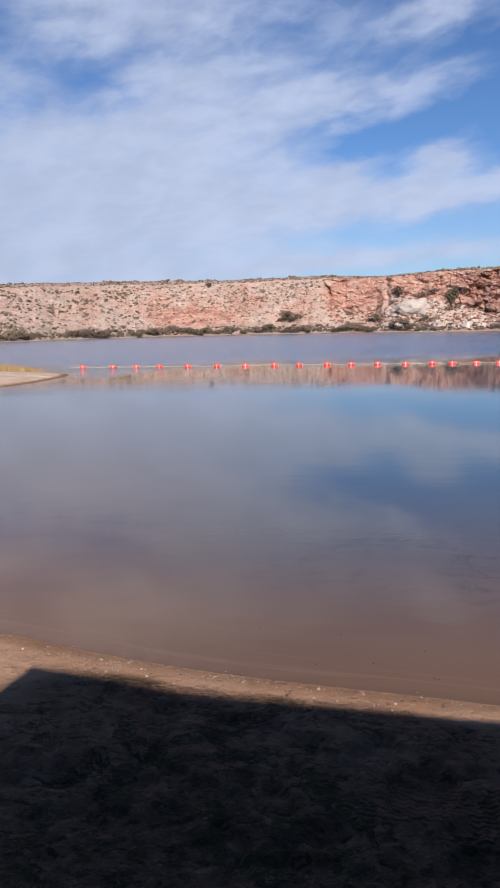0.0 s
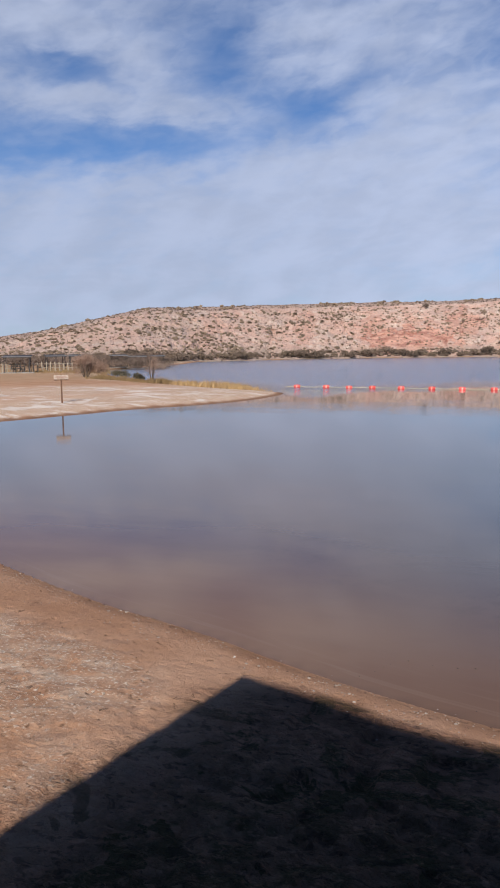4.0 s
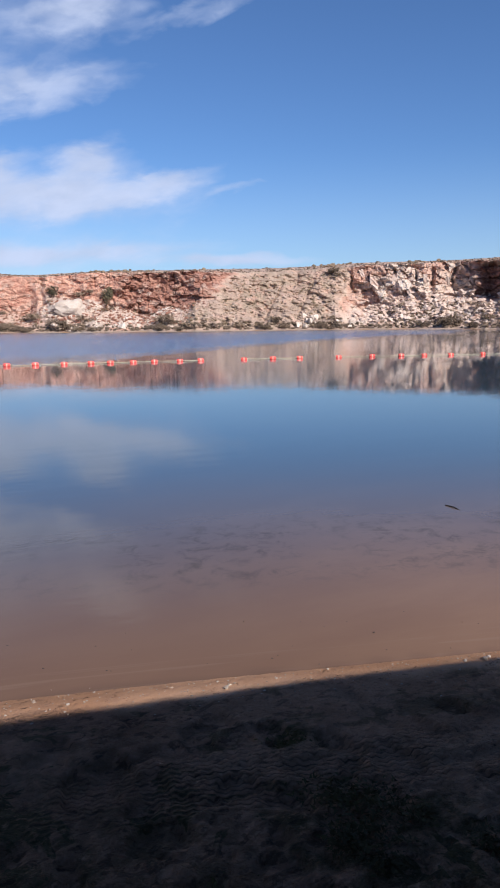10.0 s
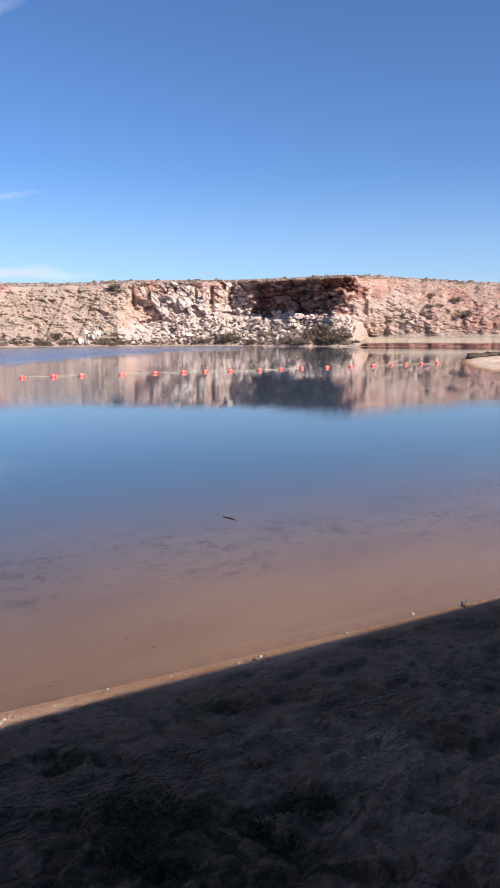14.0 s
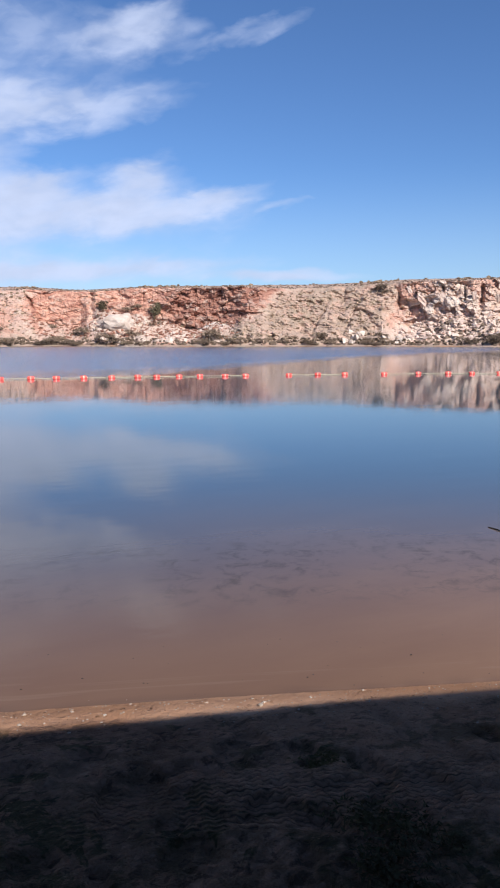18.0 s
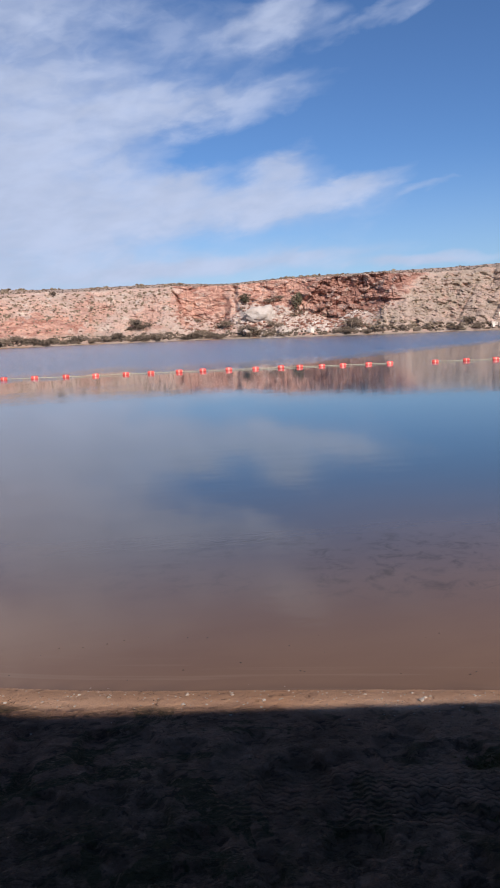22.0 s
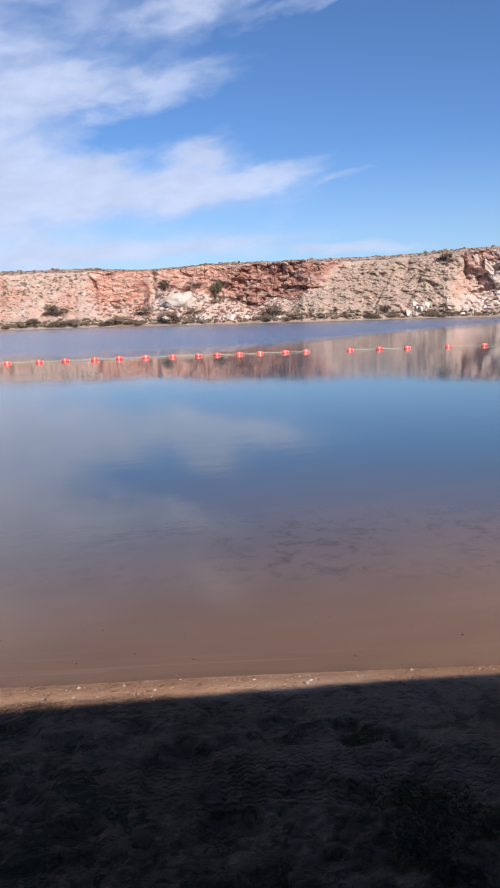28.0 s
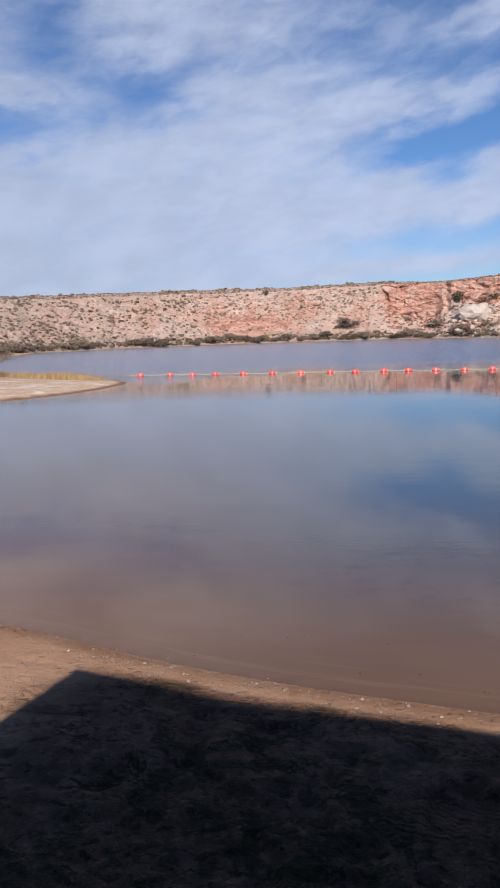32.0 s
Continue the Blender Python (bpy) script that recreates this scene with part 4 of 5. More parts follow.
patch = fractal(U * 0.06, BZ * 0.09, 3, 41.0)
LIFT = np.degrees(np.arctan2(BZ - EYE, BR))  # elevation as seen from the beach


def blotch(az, el, wide, tall, seed, rough=0.42):
    """A ragged patch on the bank, by bearing and elevation."""
    return eased(1.12, 0.72, np.hypot((BAZ - az) / wide, (LIFT - el) / tall) + rough * fractal(U * 0.3, BZ * 0.45, 3, seed, 0.6)) * (row < FIRST_TOP + 2)


below_rim = eased(FIRST_TOP + 2, FIRST_TOP - 2, row)
red = np.clip(face * (1.0 - 0.3 * eased(33, 36, BAZ) - 0.4 * jumble + 0.4 * (cell - 0.5) + jumble * (0.7 * eased(0.14, 0.03, slab_gap) + 0.75 * eased(0.55, 0.25, slab))) + on_slope * eased(0.1, 0.7, patch) * 0.42 * (1 - talus) * eased(25, 20, BAZ) + 0.25 * talus * (1 - eased(33, 36, BAZ)), 0, 1)
red = np.maximum(red * (1 - slump), on_slope * eased(51.2, 52.2, ragged) * (0.44 + 0.22 * np.clip(patch, -1, 1) + 0.16 * fractal(U * 0.25, BZ * 0.6, 3, 79.0) + 0.30 * eased(55.5, 52.5, BAZ) * eased(9, 16, BZ)))
for az, el, wide, tall, much in ((-4.6, 0.35, 3.2, 1.4, 0.8), (7.8, 2.0, 2.3, 1.6, 1.0), (9.3, 1.4, 1.2, 1.2, 0.8), (14.0, 2.8, 3.4, 0.9, 1.0), (16.4, -0.3, 1.5, 0.6, 0.75), (34.2, 1.2, 0.9, 1.0, 0.7), (-12.5, 1.6, 1.2, 1.6, 0.5), (-0.6, 1.4, 1.5, 1.4, 0.55), (-7.6, 1.5, 1.6, 1.2, 0.5), (3.6, 1.2, 1.3, 1.3, 0.5)):
    red = np.maximum(red, much * blotch(az, el, wide, tall, 71.0 + az) * below_rim)
red = red * (1 - 0.9 * slump)
white = np.clip(0.9 * slump * (0.6 + 0.4 * small) + talus * eased(14.2, 15.0, BAZ) * eased(21.4, 20.4, BAZ) * eased(-0.30, 0.25, fractal(U * 0.22, BR * 0.2, 3, 97.0) + 0.35) * 0.95 + 0.35 * blotch(10.4, 1.6, 0.45, 1.6, 5.0) + talus * eased(33.2, 34.5, BAZ) * eased(51.8, 51.0, BAZ) * eased(0.25, 0.6, rub) * (0.75 - 0.4 * eased(42, 43.5, BAZ)) + face * jumble * (0.35 + 0.65 * eased(0.3, 0.6, slab)) * (0.5 + 0.5 * eased(0.05, 0.16, slab_gap)) * 0.9 + 0.7 * face * hollow_zone * eased(0.80, 0.92, small) * eased(0.25, 0.6, up), 0, 1)
pale = np.clip(0.5 * slump + talus * (0.25 + 0.75 * rub) * (0.55 + 0.45 * eased(33, 36, BAZ)) + face * eased(0.62, 0.88, small) * 0.7 * (1 - jumble) * (1 - hollow_zone) + face * jumble * (0.35 + 0.9 * eased(0.25, 0.6, slab)) * (0.5 + 0.5 * eased(0.05, 0.16, slab_gap)), 0, 1)
olive = np.clip(eased(14, 4, row) * eased(52, 51, BAZ) + eased(5.3, 4.4, row) + eased(FIRST_TOP + 1, FIRST_TOP + 6, row) * 0.45 + on_slope * (1 - CLB) * eased(5, 2, BZ) * 0.6 * eased(54, 51, BAZ) + on_slope * (1 - CLB) * eased(21.5, 23, ragged) * eased(34.5, 33, ragged) * (0.75 + 0.2 * eased(33, 27, BAZ) + 0.4 * eased(9, 2, BZ)) + 0.3 * on_slope * (1 - CLB) * eased(0.0, 0.8, -patch) + 0.3 * on_slope * eased(-12, -24, BAZ) + on_slope * eased(51.5, 54, ragged) * (0.1 + 0.45 * eased(-0.2, 0.6, fractal(U * 0.1, BZ * 0.25, 3, 77.0))), 0, 1)
straw = np.clip(eased(51.2, 52.5, BAZ) * eased(5.1, 5.9, row) * eased(9.6, 7.6, row), 0, 1)
# first term puts the hollow's shade into its rock colour; the rest is darker rock
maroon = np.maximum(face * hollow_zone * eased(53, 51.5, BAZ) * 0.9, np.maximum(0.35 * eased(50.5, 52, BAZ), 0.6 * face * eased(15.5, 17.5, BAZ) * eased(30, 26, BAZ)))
bank_foot = eased(51.4, 52.4, BAZ) * eased(3.2, 3.8, row) * eased(5.6, 5.0, row)  # dark maroon strip at the waterline
red, maroon = np.maximum(red, bank_foot), np.maximum(maroon, bank_foot)
olive = np.maximum(olive * (1 - bank_foot), 0.75 * eased(51.4, 53.0, BAZ) * eased(7.0, 9.5, row) * eased(34, 18, row))
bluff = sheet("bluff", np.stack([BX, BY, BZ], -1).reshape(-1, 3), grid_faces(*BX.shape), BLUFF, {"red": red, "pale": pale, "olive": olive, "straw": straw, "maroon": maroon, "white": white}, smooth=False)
tagged(bluff, "eroded red and tan bluff with rocky cliffs above the lake", "bluff", kind="structure")


def bank_spot(az, k):
    """A place on the bank: its bearing and its row from the foot up."""
    j = int(np.clip(round((az + 64.0) / 0.085), 0, BX.shape[1] - 1))
    return Vector((float(BX[k, j]), float(BY[k, j]), float(BZ[k, j])))


def bank_at(az, el):
    """A place on the bank by its bearing and its elevation, as seen from the beach."""
    j = int(np.clip(round((az + 64.0) / 0.085), 0, BX.shape[1] - 1))
    k = 8 + int(np.argmin(np.abs(LIFT[8:FIRST_TOP + 2, j] - el)))
    return bank_spot(az, k)


def ground_spot(x, y):
    return Vector((x, y, float(ground_height(np.array([x]), np.array([y]))[0])))


# ---- pavilion that shades the beach ----
SKEW = radians(14.3)
ALONG, BACK = Vector((math.cos(SKEW), -math.sin(SKEW), 0)), Vector((-math.sin(SKEW), -math.cos(SKEW), 0))
ROOF_EDGE = 5.0
SHADE_CORNER = Vector((-2.44, 6.98, 0.2))
CORNER = SHADE_CORNER + SUN_WAY * ((ROOF_EDGE - 0.2) / SUN_WAY.z)
FRAME = Matrix((ALONG.to_4d(), (-BACK).to_4d(), (0, 0, 1, 0), (0, 0, 0, 1))).transposed()
FRAME[3][0] = FRAME[3][1] = FRAME[3][2] = 0.0
FRAME[3][3] = 1.0
FRAME.translation = (CORNER.x, CORNER.y, 0)


def local(x, y, z):
    """Metres along the eaves, behind them and up."""
    return FRAME @ Matrix.Translation((x, -y, z))


pavilion = thing("pavilion", "open stone and timber lakeside pavilion with a flat roof", "pavilion")
bm = bmesh.new()
bow = [(-0.1, 0.0), (0.7, 0.07), (1.7, 0.2), (2.4, 0.17), (3.6, 0.1), (4.8, 0.02), (6.2, -0.03), (7.6, -0.06), (12, -0.06), (20, -0.06), (20, 12), (-0.1, 12)]
lower = [bm.verts.new(local(x, y, ROOF_EDGE).translation) for x, y in bow]
upper = [bm.verts.new(local(x, y, ROOF_EDGE + 0.22).translation) for x, y in bow]
bm.faces.new(upper), bm.faces.new(lower[::-1])
for k in range(len(bow)):
    bm.faces.new((lower[k - 1], lower[k], upper[k], upper[k - 1]))
bmesh.ops.recalc_face_normals(bm, faces=list(bm.faces))
part("roof", bm, OLD_WOOD, pavilion)
part("terrace", box(bmesh.new(), (19.4, 13.0, 2.3), local(10, 5.6, 1.05), 0.03), CONCRETE, pavilion)
# unseen wall, added to cut sky light on the shaded sand
part("back_wall", box(bmesh.new(), (19.4, 0.4, 2.8), local(10, 11.5, 3.6), 0.02), STONE, pavilion)
for x in (0.5, 6.8, 13.1, 19.4):
    part("post", box(bmesh.new(), (0.32, 0.32, 2.8), local(x, 1.1, 3.6), 0.02), OLD_WOOD, pavilion)

# ---- swim line ----
FLOATS = [-16.0, -13.1, -10.9, -8.7, -6.1, -3.4, -0.85, 1.8, 4.0, 6.5, 8.6, 10.9, 13.3, 15.6, 17.3, 19.3, 21.2, 23.5, 25.4, 29.5, 32.3, 34.9, 38.8, 42.2, 45.1, 47.4, 50.1, 53.4, 56.3, 59.2, 62.9, 66.6, 70.2, 73.4, 75.9, 78.8, 81.9]
LINE_X, LINE_Y = [-17, -8.7, -0.9, 6, 19.6, 32.6, 41.9, 53.3, 66.9, 82, 92], [67.1, 65.9, 65.0, 64.5, 62.8, 60.4, 58.4, 55.0, 53.1, 51.2, 53.6]


def line_spot(x):
    return Vector((x, float(np.interp(x, LINE_X, LINE_Y)), 0.0))


def barrel(long, radius, rounding, m=None):
    """A lathe-turned float along x."""
    bm, rings, n = bmesh.new(), [], 16
    steps = [(-long / 2, radius * 0.35), (-long / 2, radius * 0.72), (-long / 2 + rounding * 0.35, radius * 0.92), (-long / 2 + rounding, radius)]
    steps = steps + [(-x, r) for x, r in reversed(steps)]
    for x, r in steps:
        rings.append([bm.verts.new((x, r * math.cos(2 * math.pi * k / n), r * math.sin(2 * math.pi * k / n))) for k in range(n)])
    for a, b in zip(rings, rings[1:]):
        for k in range(n):
            bm.faces.new((a[k], b[k], b[(k + 1) % n], a[(k + 1) % n]))
    bm.faces.new(rings[0]), bm.faces.new(reversed(rings[-1]))
    bmesh.ops.recalc_face_normals(bm, faces=bm.faces)
    return bm


buoy = thing("buoy", "red plastic barrel float strung on the swim line", "buoy", "floats of the swim line")
part("float", barrel(0.58, 0.175, 0.10), RED_PLASTIC, buoy, smooth=True)
# the float's sun glint and fading, coloured in as a pale ring
part("band", barrel(0.11, 0.181, 0.01), GLINT_PLASTIC, buoy, "pale band for sun glint and fading")
for end in (-0.32, 0.32):
    part("rope_collar", rod(bmesh.new(), (end - 0.03, 0, 0), (end + 0.03, 0, 0), 0.06, 0.06, 10), ROPE, buoy)
rng = random.Random(5)
for n, x in enumerate(FLOATS):
    spot, slope = line_spot(x), line_spot(x + 0.5) - line_spot(x - 0.5)
    m = pose(spot.x, spot.y, 0.075 + rng.uniform(-0.02, 0.02), rng.uniform(0, 360), 0, math.degrees(math.atan2(slope.y, slope.x)) + rng.uniform(-14, 14))
    if n == 0:
        buoy.matrix_basis = m
    else:
        copy_thing(buoy, m)
rope_path = []
ends = [-17.2] + FLOATS + [86.0, 91.0]
for a, b in zip(ends, ends[1:]):
    for k in range(8):
        u = k / 8
        p = line_spot(a + (b - a) * u)
        dip = 0.05 if b - a < 3.6 else 0.30
        rope_path.append((p.x, p.y, 0.11 - dip * (4 * u * (1 - u)) ** 0.7 + 0.01 * math.sin(a * 3 + u * 5)))
bm, last = bmesh.new(), None
for p in rope_path:
    now = [bm.verts.new((p[0], p[1] + 0.031 * math.cos(k * math.pi / 3), p[2] + 0.031 * math.sin(k * math.pi / 3))) for k in range(6)]
    if last:
        for k in range(6):
            bm.faces.new((last[k], now[k], now[(k + 1) % 6], last[(k + 1) % 6]))
    last = now
tagged(part("swim_rope", bm, ROPE, smooth=True), "pale rope floating between the red buoys", "rope")

# ---- peninsula: sign, stone pier ----
spot = ground_spot(-25.7, 41.25)
sign = thing("sign", "weathered post sign with a faded white board on sand", "sign")
sign.matrix_basis = Matrix.Translation(spot) @ pose(0, 0, 0, 0, 0, 32)
part("post", box(bmesh.new(), (0.10, 0.10, 1.95), Matrix.Translation((0, 0, 0.87)), 0.01), OLD_WOOD, sign, "brown wooden post")
board = part("board", box(bmesh.new(), (0.92, 0.04, 0.27), Matrix.Translation((0, -0.075, 1.68)), 0.008), SIGN_WHITE, sign, "faded white board")
for z, wide in ((1.745, 0.66), (1.675, 0.74), (1.615, 0.5)):
    part("text_bar", box(bmesh.new(), (wide, 0.006, 0.030), Matrix.Translation((0, -0.098, z))), SIGN_INK, board, "faded lettering bar")
part("crosspiece", box(bmesh.new(), (0.94, 0.05, 0.06), Matrix.Translation((0, -0.02, 1.50)), 0.008), OLD_WOOD, sign)


def course_stones(thing_parent, base, top, tall, rows, rng, per_side, centre_m):
    """Rough squared stones laid in courses round a battered pier."""
    shapes = []
    for n in range(7):
        bm = bmesh.new()
        box(bm, (1, 1, 1))
        for v in bm.verts:
            v.co += Vector((rng.uniform(-0.09, 0.09), rng.uniform(-0.12, 0.12), rng.uniform(-0.11, 0.11)))
        bmesh.ops.bevel(bm, geom=list(bm.edges), offset=0.09, segments=1, affect="EDGES")
        me = bpy.data.meshes.new("stone")
        bm.to_mesh(me)
        bm.free()
        me.materials.append(STONE)
        shapes.append(me)
    step = tall / rows
    for row_n in range(rows):
        half = (base + (top - base) * row_n / rows) / 2
        for side in range(4):
            many = per_side + rng.choice((-1, 0, 0, 1)) if side < 2 else 3
            cuts = sorted([-1.0] + [(-1 + 2 * (k + 1) / many) + rng.uniform(-0.13, 0.13) for k in range(many - 1)] + [1.0])
            for a, b in zip(cuts, cuts[1:]):
                wide = (b - a) * half
                m = centre_m @ pose(0, 0, 0, 0, 0, 90 * side) @ Matrix.Translation(((a + b) / 2 * half, -half + 0.08 + rng.uniform(-0.07, 0.07), (row_n + 0.5) * step + rng.uniform(-0.02, 0.02)))
                ob = new("stone", rng.choice(shapes))
                ob.parent = thing_parent
                ob.matrix_basis = m @ pose(0, 0, 0, 0, 0, rng.choice((0, 180))) @ Matrix.Diagonal((wide * 0.97, 0.30, step * 0.97, 1))


corner = Vector((-32.26, 38.61, 0))
n1, n2 = bearing_point(175, 1), bearing_point(85, 1)
WIDE = 1.95
middle = corner - (n1 + n2) * WIDE / 2
pier = thing("stone_pier", "tall battered pier of rough pinkish stone blocks on sand", "stone pier")
pier.matrix_basis = Matrix.Translation(ground_spot(middle.x, middle.y) - Vector((0, 0, 0.12)))
core = bmesh.new()
bmesh.ops.create_cone(core, cap_ends=True, segments=4, radius1=(WIDE - 0.2) / 2 * 1.4142, radius2=(1.15 - 0.2) / 2 * 1.4142, depth=4.15, matrix=Matrix.Translation((0, 0, 2.07)) @ pose(0, 0, 0, 0, 0, 45 + 5))
part("mortar_core", core, MORTAR, pier)
course_stones(pier, WIDE, 1.2, 4.2, 19, random.Random(3), 5, pose(0, 0, 0, 0, 0, 5))

# ---- picnic shelters, tables and fences ----
def shelter(wide, deep, tall):
    top = thing("picnic_shelter", "small picnic shelter with dark steel posts and flat roof", "shelter", "picnic shelters")
    part("roof", box(bmesh.new(), (wide + 0.5, deep + 0.7, 0.10), pose(0, 0, tall, 5, 0, 0), 0.02), DARK_STEEL, top, "dark flat roof")
    part("fascia", box(bmesh.new(), (wide + 0.54, 0.05, 0.14), Matrix.Translation((0, -deep / 2 - 0.36, tall - 0.04))), SHEET_ROOF, top)
    for x in (-wide / 2, wide / 2):
        for y in (-deep / 2, deep / 2):
            part("post", box(bmesh.new(), (0.11, 0.11, tall), Matrix.Translation((x, y, tall / 2)), 0.01), DARK_STEEL, top)
    part("slab", box(bmesh.new(), (wide + 1.2, deep + 1.2, 0.12), Matrix.Translation((0, 0, 0.03)), 0.01), CONCRETE, top, "pale concrete slab")
    return top


def picnic_table():
    top = thing("picnic_table", "dark picnic table with benches under a shelter", "picnic table", "picnic tables")
    part("tabletop", box(bmesh.new(), (1.8, 0.75, 0.06), Matrix.Translation((0, 0, 0.76)), 0.01), DARK_STEEL, top)
    for y in (-0.7, 0.7):
        part("bench", box(bmesh.new(), (1.8, 0.28, 0.05), Matrix.Translation((0, y, 0.45)), 0.01), DARK_STEEL, top)
    for x in (-0.6, 0.6):
        bm = box(bmesh.new(), (0.08, 0.08, 0.75), Matrix.Translation((x, 0, 0.375)))
        box(bm, (0.07, 1.5, 0.07), Matrix.Translation((x, 0, 0.40)))
        part("leg", bm, DARK_STEEL, top)
    return top


SHELTERS = [(-37.95, 91, 1.6, 3), (-34.95, 108, 3.4, -6), (-32.2, 118, 2.7, 8), (-30.6, 128, 2.2, -4), (-27.4, 141, 3.0, 6), (-25.9, 143, 3.0, -5), (-24.4, 152, 2.6, 4)]
for az, r, wide, twist in SHELTERS:
    p = bearing_point(az, r)
    roof = shelter(wide, 2.2, 2.35)
    roof.matrix_basis = Matrix.Translation(ground_spot(p.x, p.y)) @ pose(0, 0, 0, 0, 0, -az + twist)
    table = picnic_table()
    table.matrix_basis = Matrix.Translation(ground_spot(p.x, p.y)) @ pose(-0.1, 0.1, 0.09, 0, 0, -az + 15)



def fence(label, spots, tall, material, rng, rails=2):
    top = thing("fence", label, "fence")
    for a, b in zip(spots, spots[1:]):
        for k in range(rails):
            z = tall * (0.45 + 0.42 * k)
            part("rail", rod(bmesh.new(), a + Vector((0, 0, z)), b + Vector((0, 0, z)), 0.045, sides=6), material, top)
    for p in spots:
        part("post", rod(bmesh.new(), p + Vector((0, 0, -0.2)), p + Vector((rng.uniform(-0.06, 0.06), rng.uniform(-0.06, 0.06), tall * rng.uniform(0.92, 1.1))), 0.085, 0.07, 7), material, top)
    return top


rng = random.Random(11)
spots = []
for az in np.arange(-41.5, -29.6, 0.32):
    p = bearing_point(float(az), 103 + (az + 41) * 1.1)
    spots.append(ground_spot(p.x, p.y))
fence("bleached post-and-rail fence beyond the sandy peninsula", spots, 1.35, PALE_WOOD, rng)
spots = [bank_spot(float(az), 9) for az in np.arange(54.5, 66.0, 0.55)]
fence("white post-and-rail fence at the foot of the bluff", spots, 1.25, FENCE_WHITE, rng)

# ---- plants ----
def bush(name, label, rng, wide, tall, count, blade, leaves, thin=0.4, stems=9, group=""):
    top = thing(name, label, "bush", group)
    verts, faces = sprays(rng, count, wide, tall, blade, thin=thin)
    blades("foliage", verts, faces, leaves, top)
    bm = bmesh.new()
    for k in range(stems):
        a = rng.uniform(0, 6.283)
        q = Vector((math.cos(a) * wide * rng.uniform(0.12, 0.42), math.sin(a) * wide * rng.uniform(0.12, 0.42), tall * rng.uniform(0.5, 0.95)))
        rod(bm, (q.x * 0.12, q.y * 0.12, -0.25), q * 0.55 + Vector((0, 0, 0.05)), 0.018 * tall, 0.012 * tall, 5)
        rod(bm, q * 0.55 + Vector((0, 0, 0.05)), q, 0.012 * tall, 0.004 * tall, 4)
    part("stems", bm, BARK, top)
    return top


rng = random.Random(21)
kinds = [bush("shore_bush", "dense dry grey-brown bush on the far shore", random.Random(30 + n), 4.6, (2.3, 2.9, 3.3, 2.5)[n], 620, 0.36, SCRUB if n == 2 else BRUSH, group="bushes along the far shore") for n in range(4)]
used = [False] * 4
az = -27.0
while az < 33.0:
    if not (-16.4 < az < -14.6 or -6.9 < az < -6.1 or 14.6 < az < 19.0 or 20.6 < az < 27.0 or 28.0 < az < 31.5):
        n = rng.randrange(4)
        spot = bank_spot(az, rng.randint(5, 11))
        size = rng.uniform(0.6, 1.1) * (0.5 + 0.95 * float(lattice(np.array([az * 0.55]), np.array([0.5]), 14.0)[0])) * (1.15 if az < 8 else 0.85)
        m = Matrix.Translation(spot - Vector((0, 0, 0.1))) @ pose(0, 0, 0, 0, 0, rng.uniform(0, 360)) @ Matrix.Diagonal((size, size, size * rng.uniform(0.7, 1.1), 1))
        if used[n]:
            copy_thing(kinds[n], m)
        else:
            kinds[n].matrix_basis, used[n] = m, True
    az += rng.choice((0.42, 0.55, 0.7, 0.75, 1.0))
for az, k, size in ((27.3, 8, 0.8), (29.0, 9, 0.7), (33.4, 9, 0.8), (35.2, 7, 0.7), (39.6, 10, 0.8), (41.2, 8, 1.0), (42.0, 12, 1.0), (43.4, 6, 0.7), (46.4, 9, 0.9), (47.6, 9, 1.2), (48.5, 12, 1.3), (49.3, 10, 1.1), (50.0, 8, 1.0), (50.6, 13, 0.9), (57.2, 92, 0.9), (59.0, 84, 1.1), (57.9, 70, 0.8)):
    spot = bank_spot(az, k)
    copy_thing(kinds[rng.randrange(4)], Matrix.Translation(spot - Vector((0, 0, 0.1))) @ pose(0, 0, 0, 0, 0, rng.uniform(0, 360)) @ Matrix.Diagonal((size, size, size * rng.uniform(0.8, 1.2), 1)))

grey_kinds = [bush("grey_bush", "pale grey leafless bush among fallen boulders", random.Random(130 + n), 4.8, (2.4, 3.0)[n], 760, 0.34, GREY_BRUSH, 0.14, 14, "bare bushes below the cliff") for n in range(2)]
for n, (az, el, size) in enumerate(((40.3, -0.55, 0.8), (41.5, -0.5, 1.0), (42.6, -0.5, 0.8), (43.7, 0.6, 1.0), (45.2, -0.5, 0.9), (46.6, -0.4, 1.1), (47.8, -0.3, 1.2), (48.9, -0.1, 1.2), (49.8, 0.0, 1.4), (50.6, -0.1, 1.2), (12.0, -0.45, 0.9), (10.9, -0.3, 0.8), (13.3, -0.4, 0.8))):
    m = Matrix.Translation(bank_at(az, el) - Vector((0, 0, 0.2))) @ pose(0, 0, 0, 0, 0, n * 77) @ Matrix.Diagonal((size, size, size, 1))
    if n < 2:
        grey_kinds[n].matrix_basis = m
    else:
        copy_thing(grey_kinds[n % 2], m)

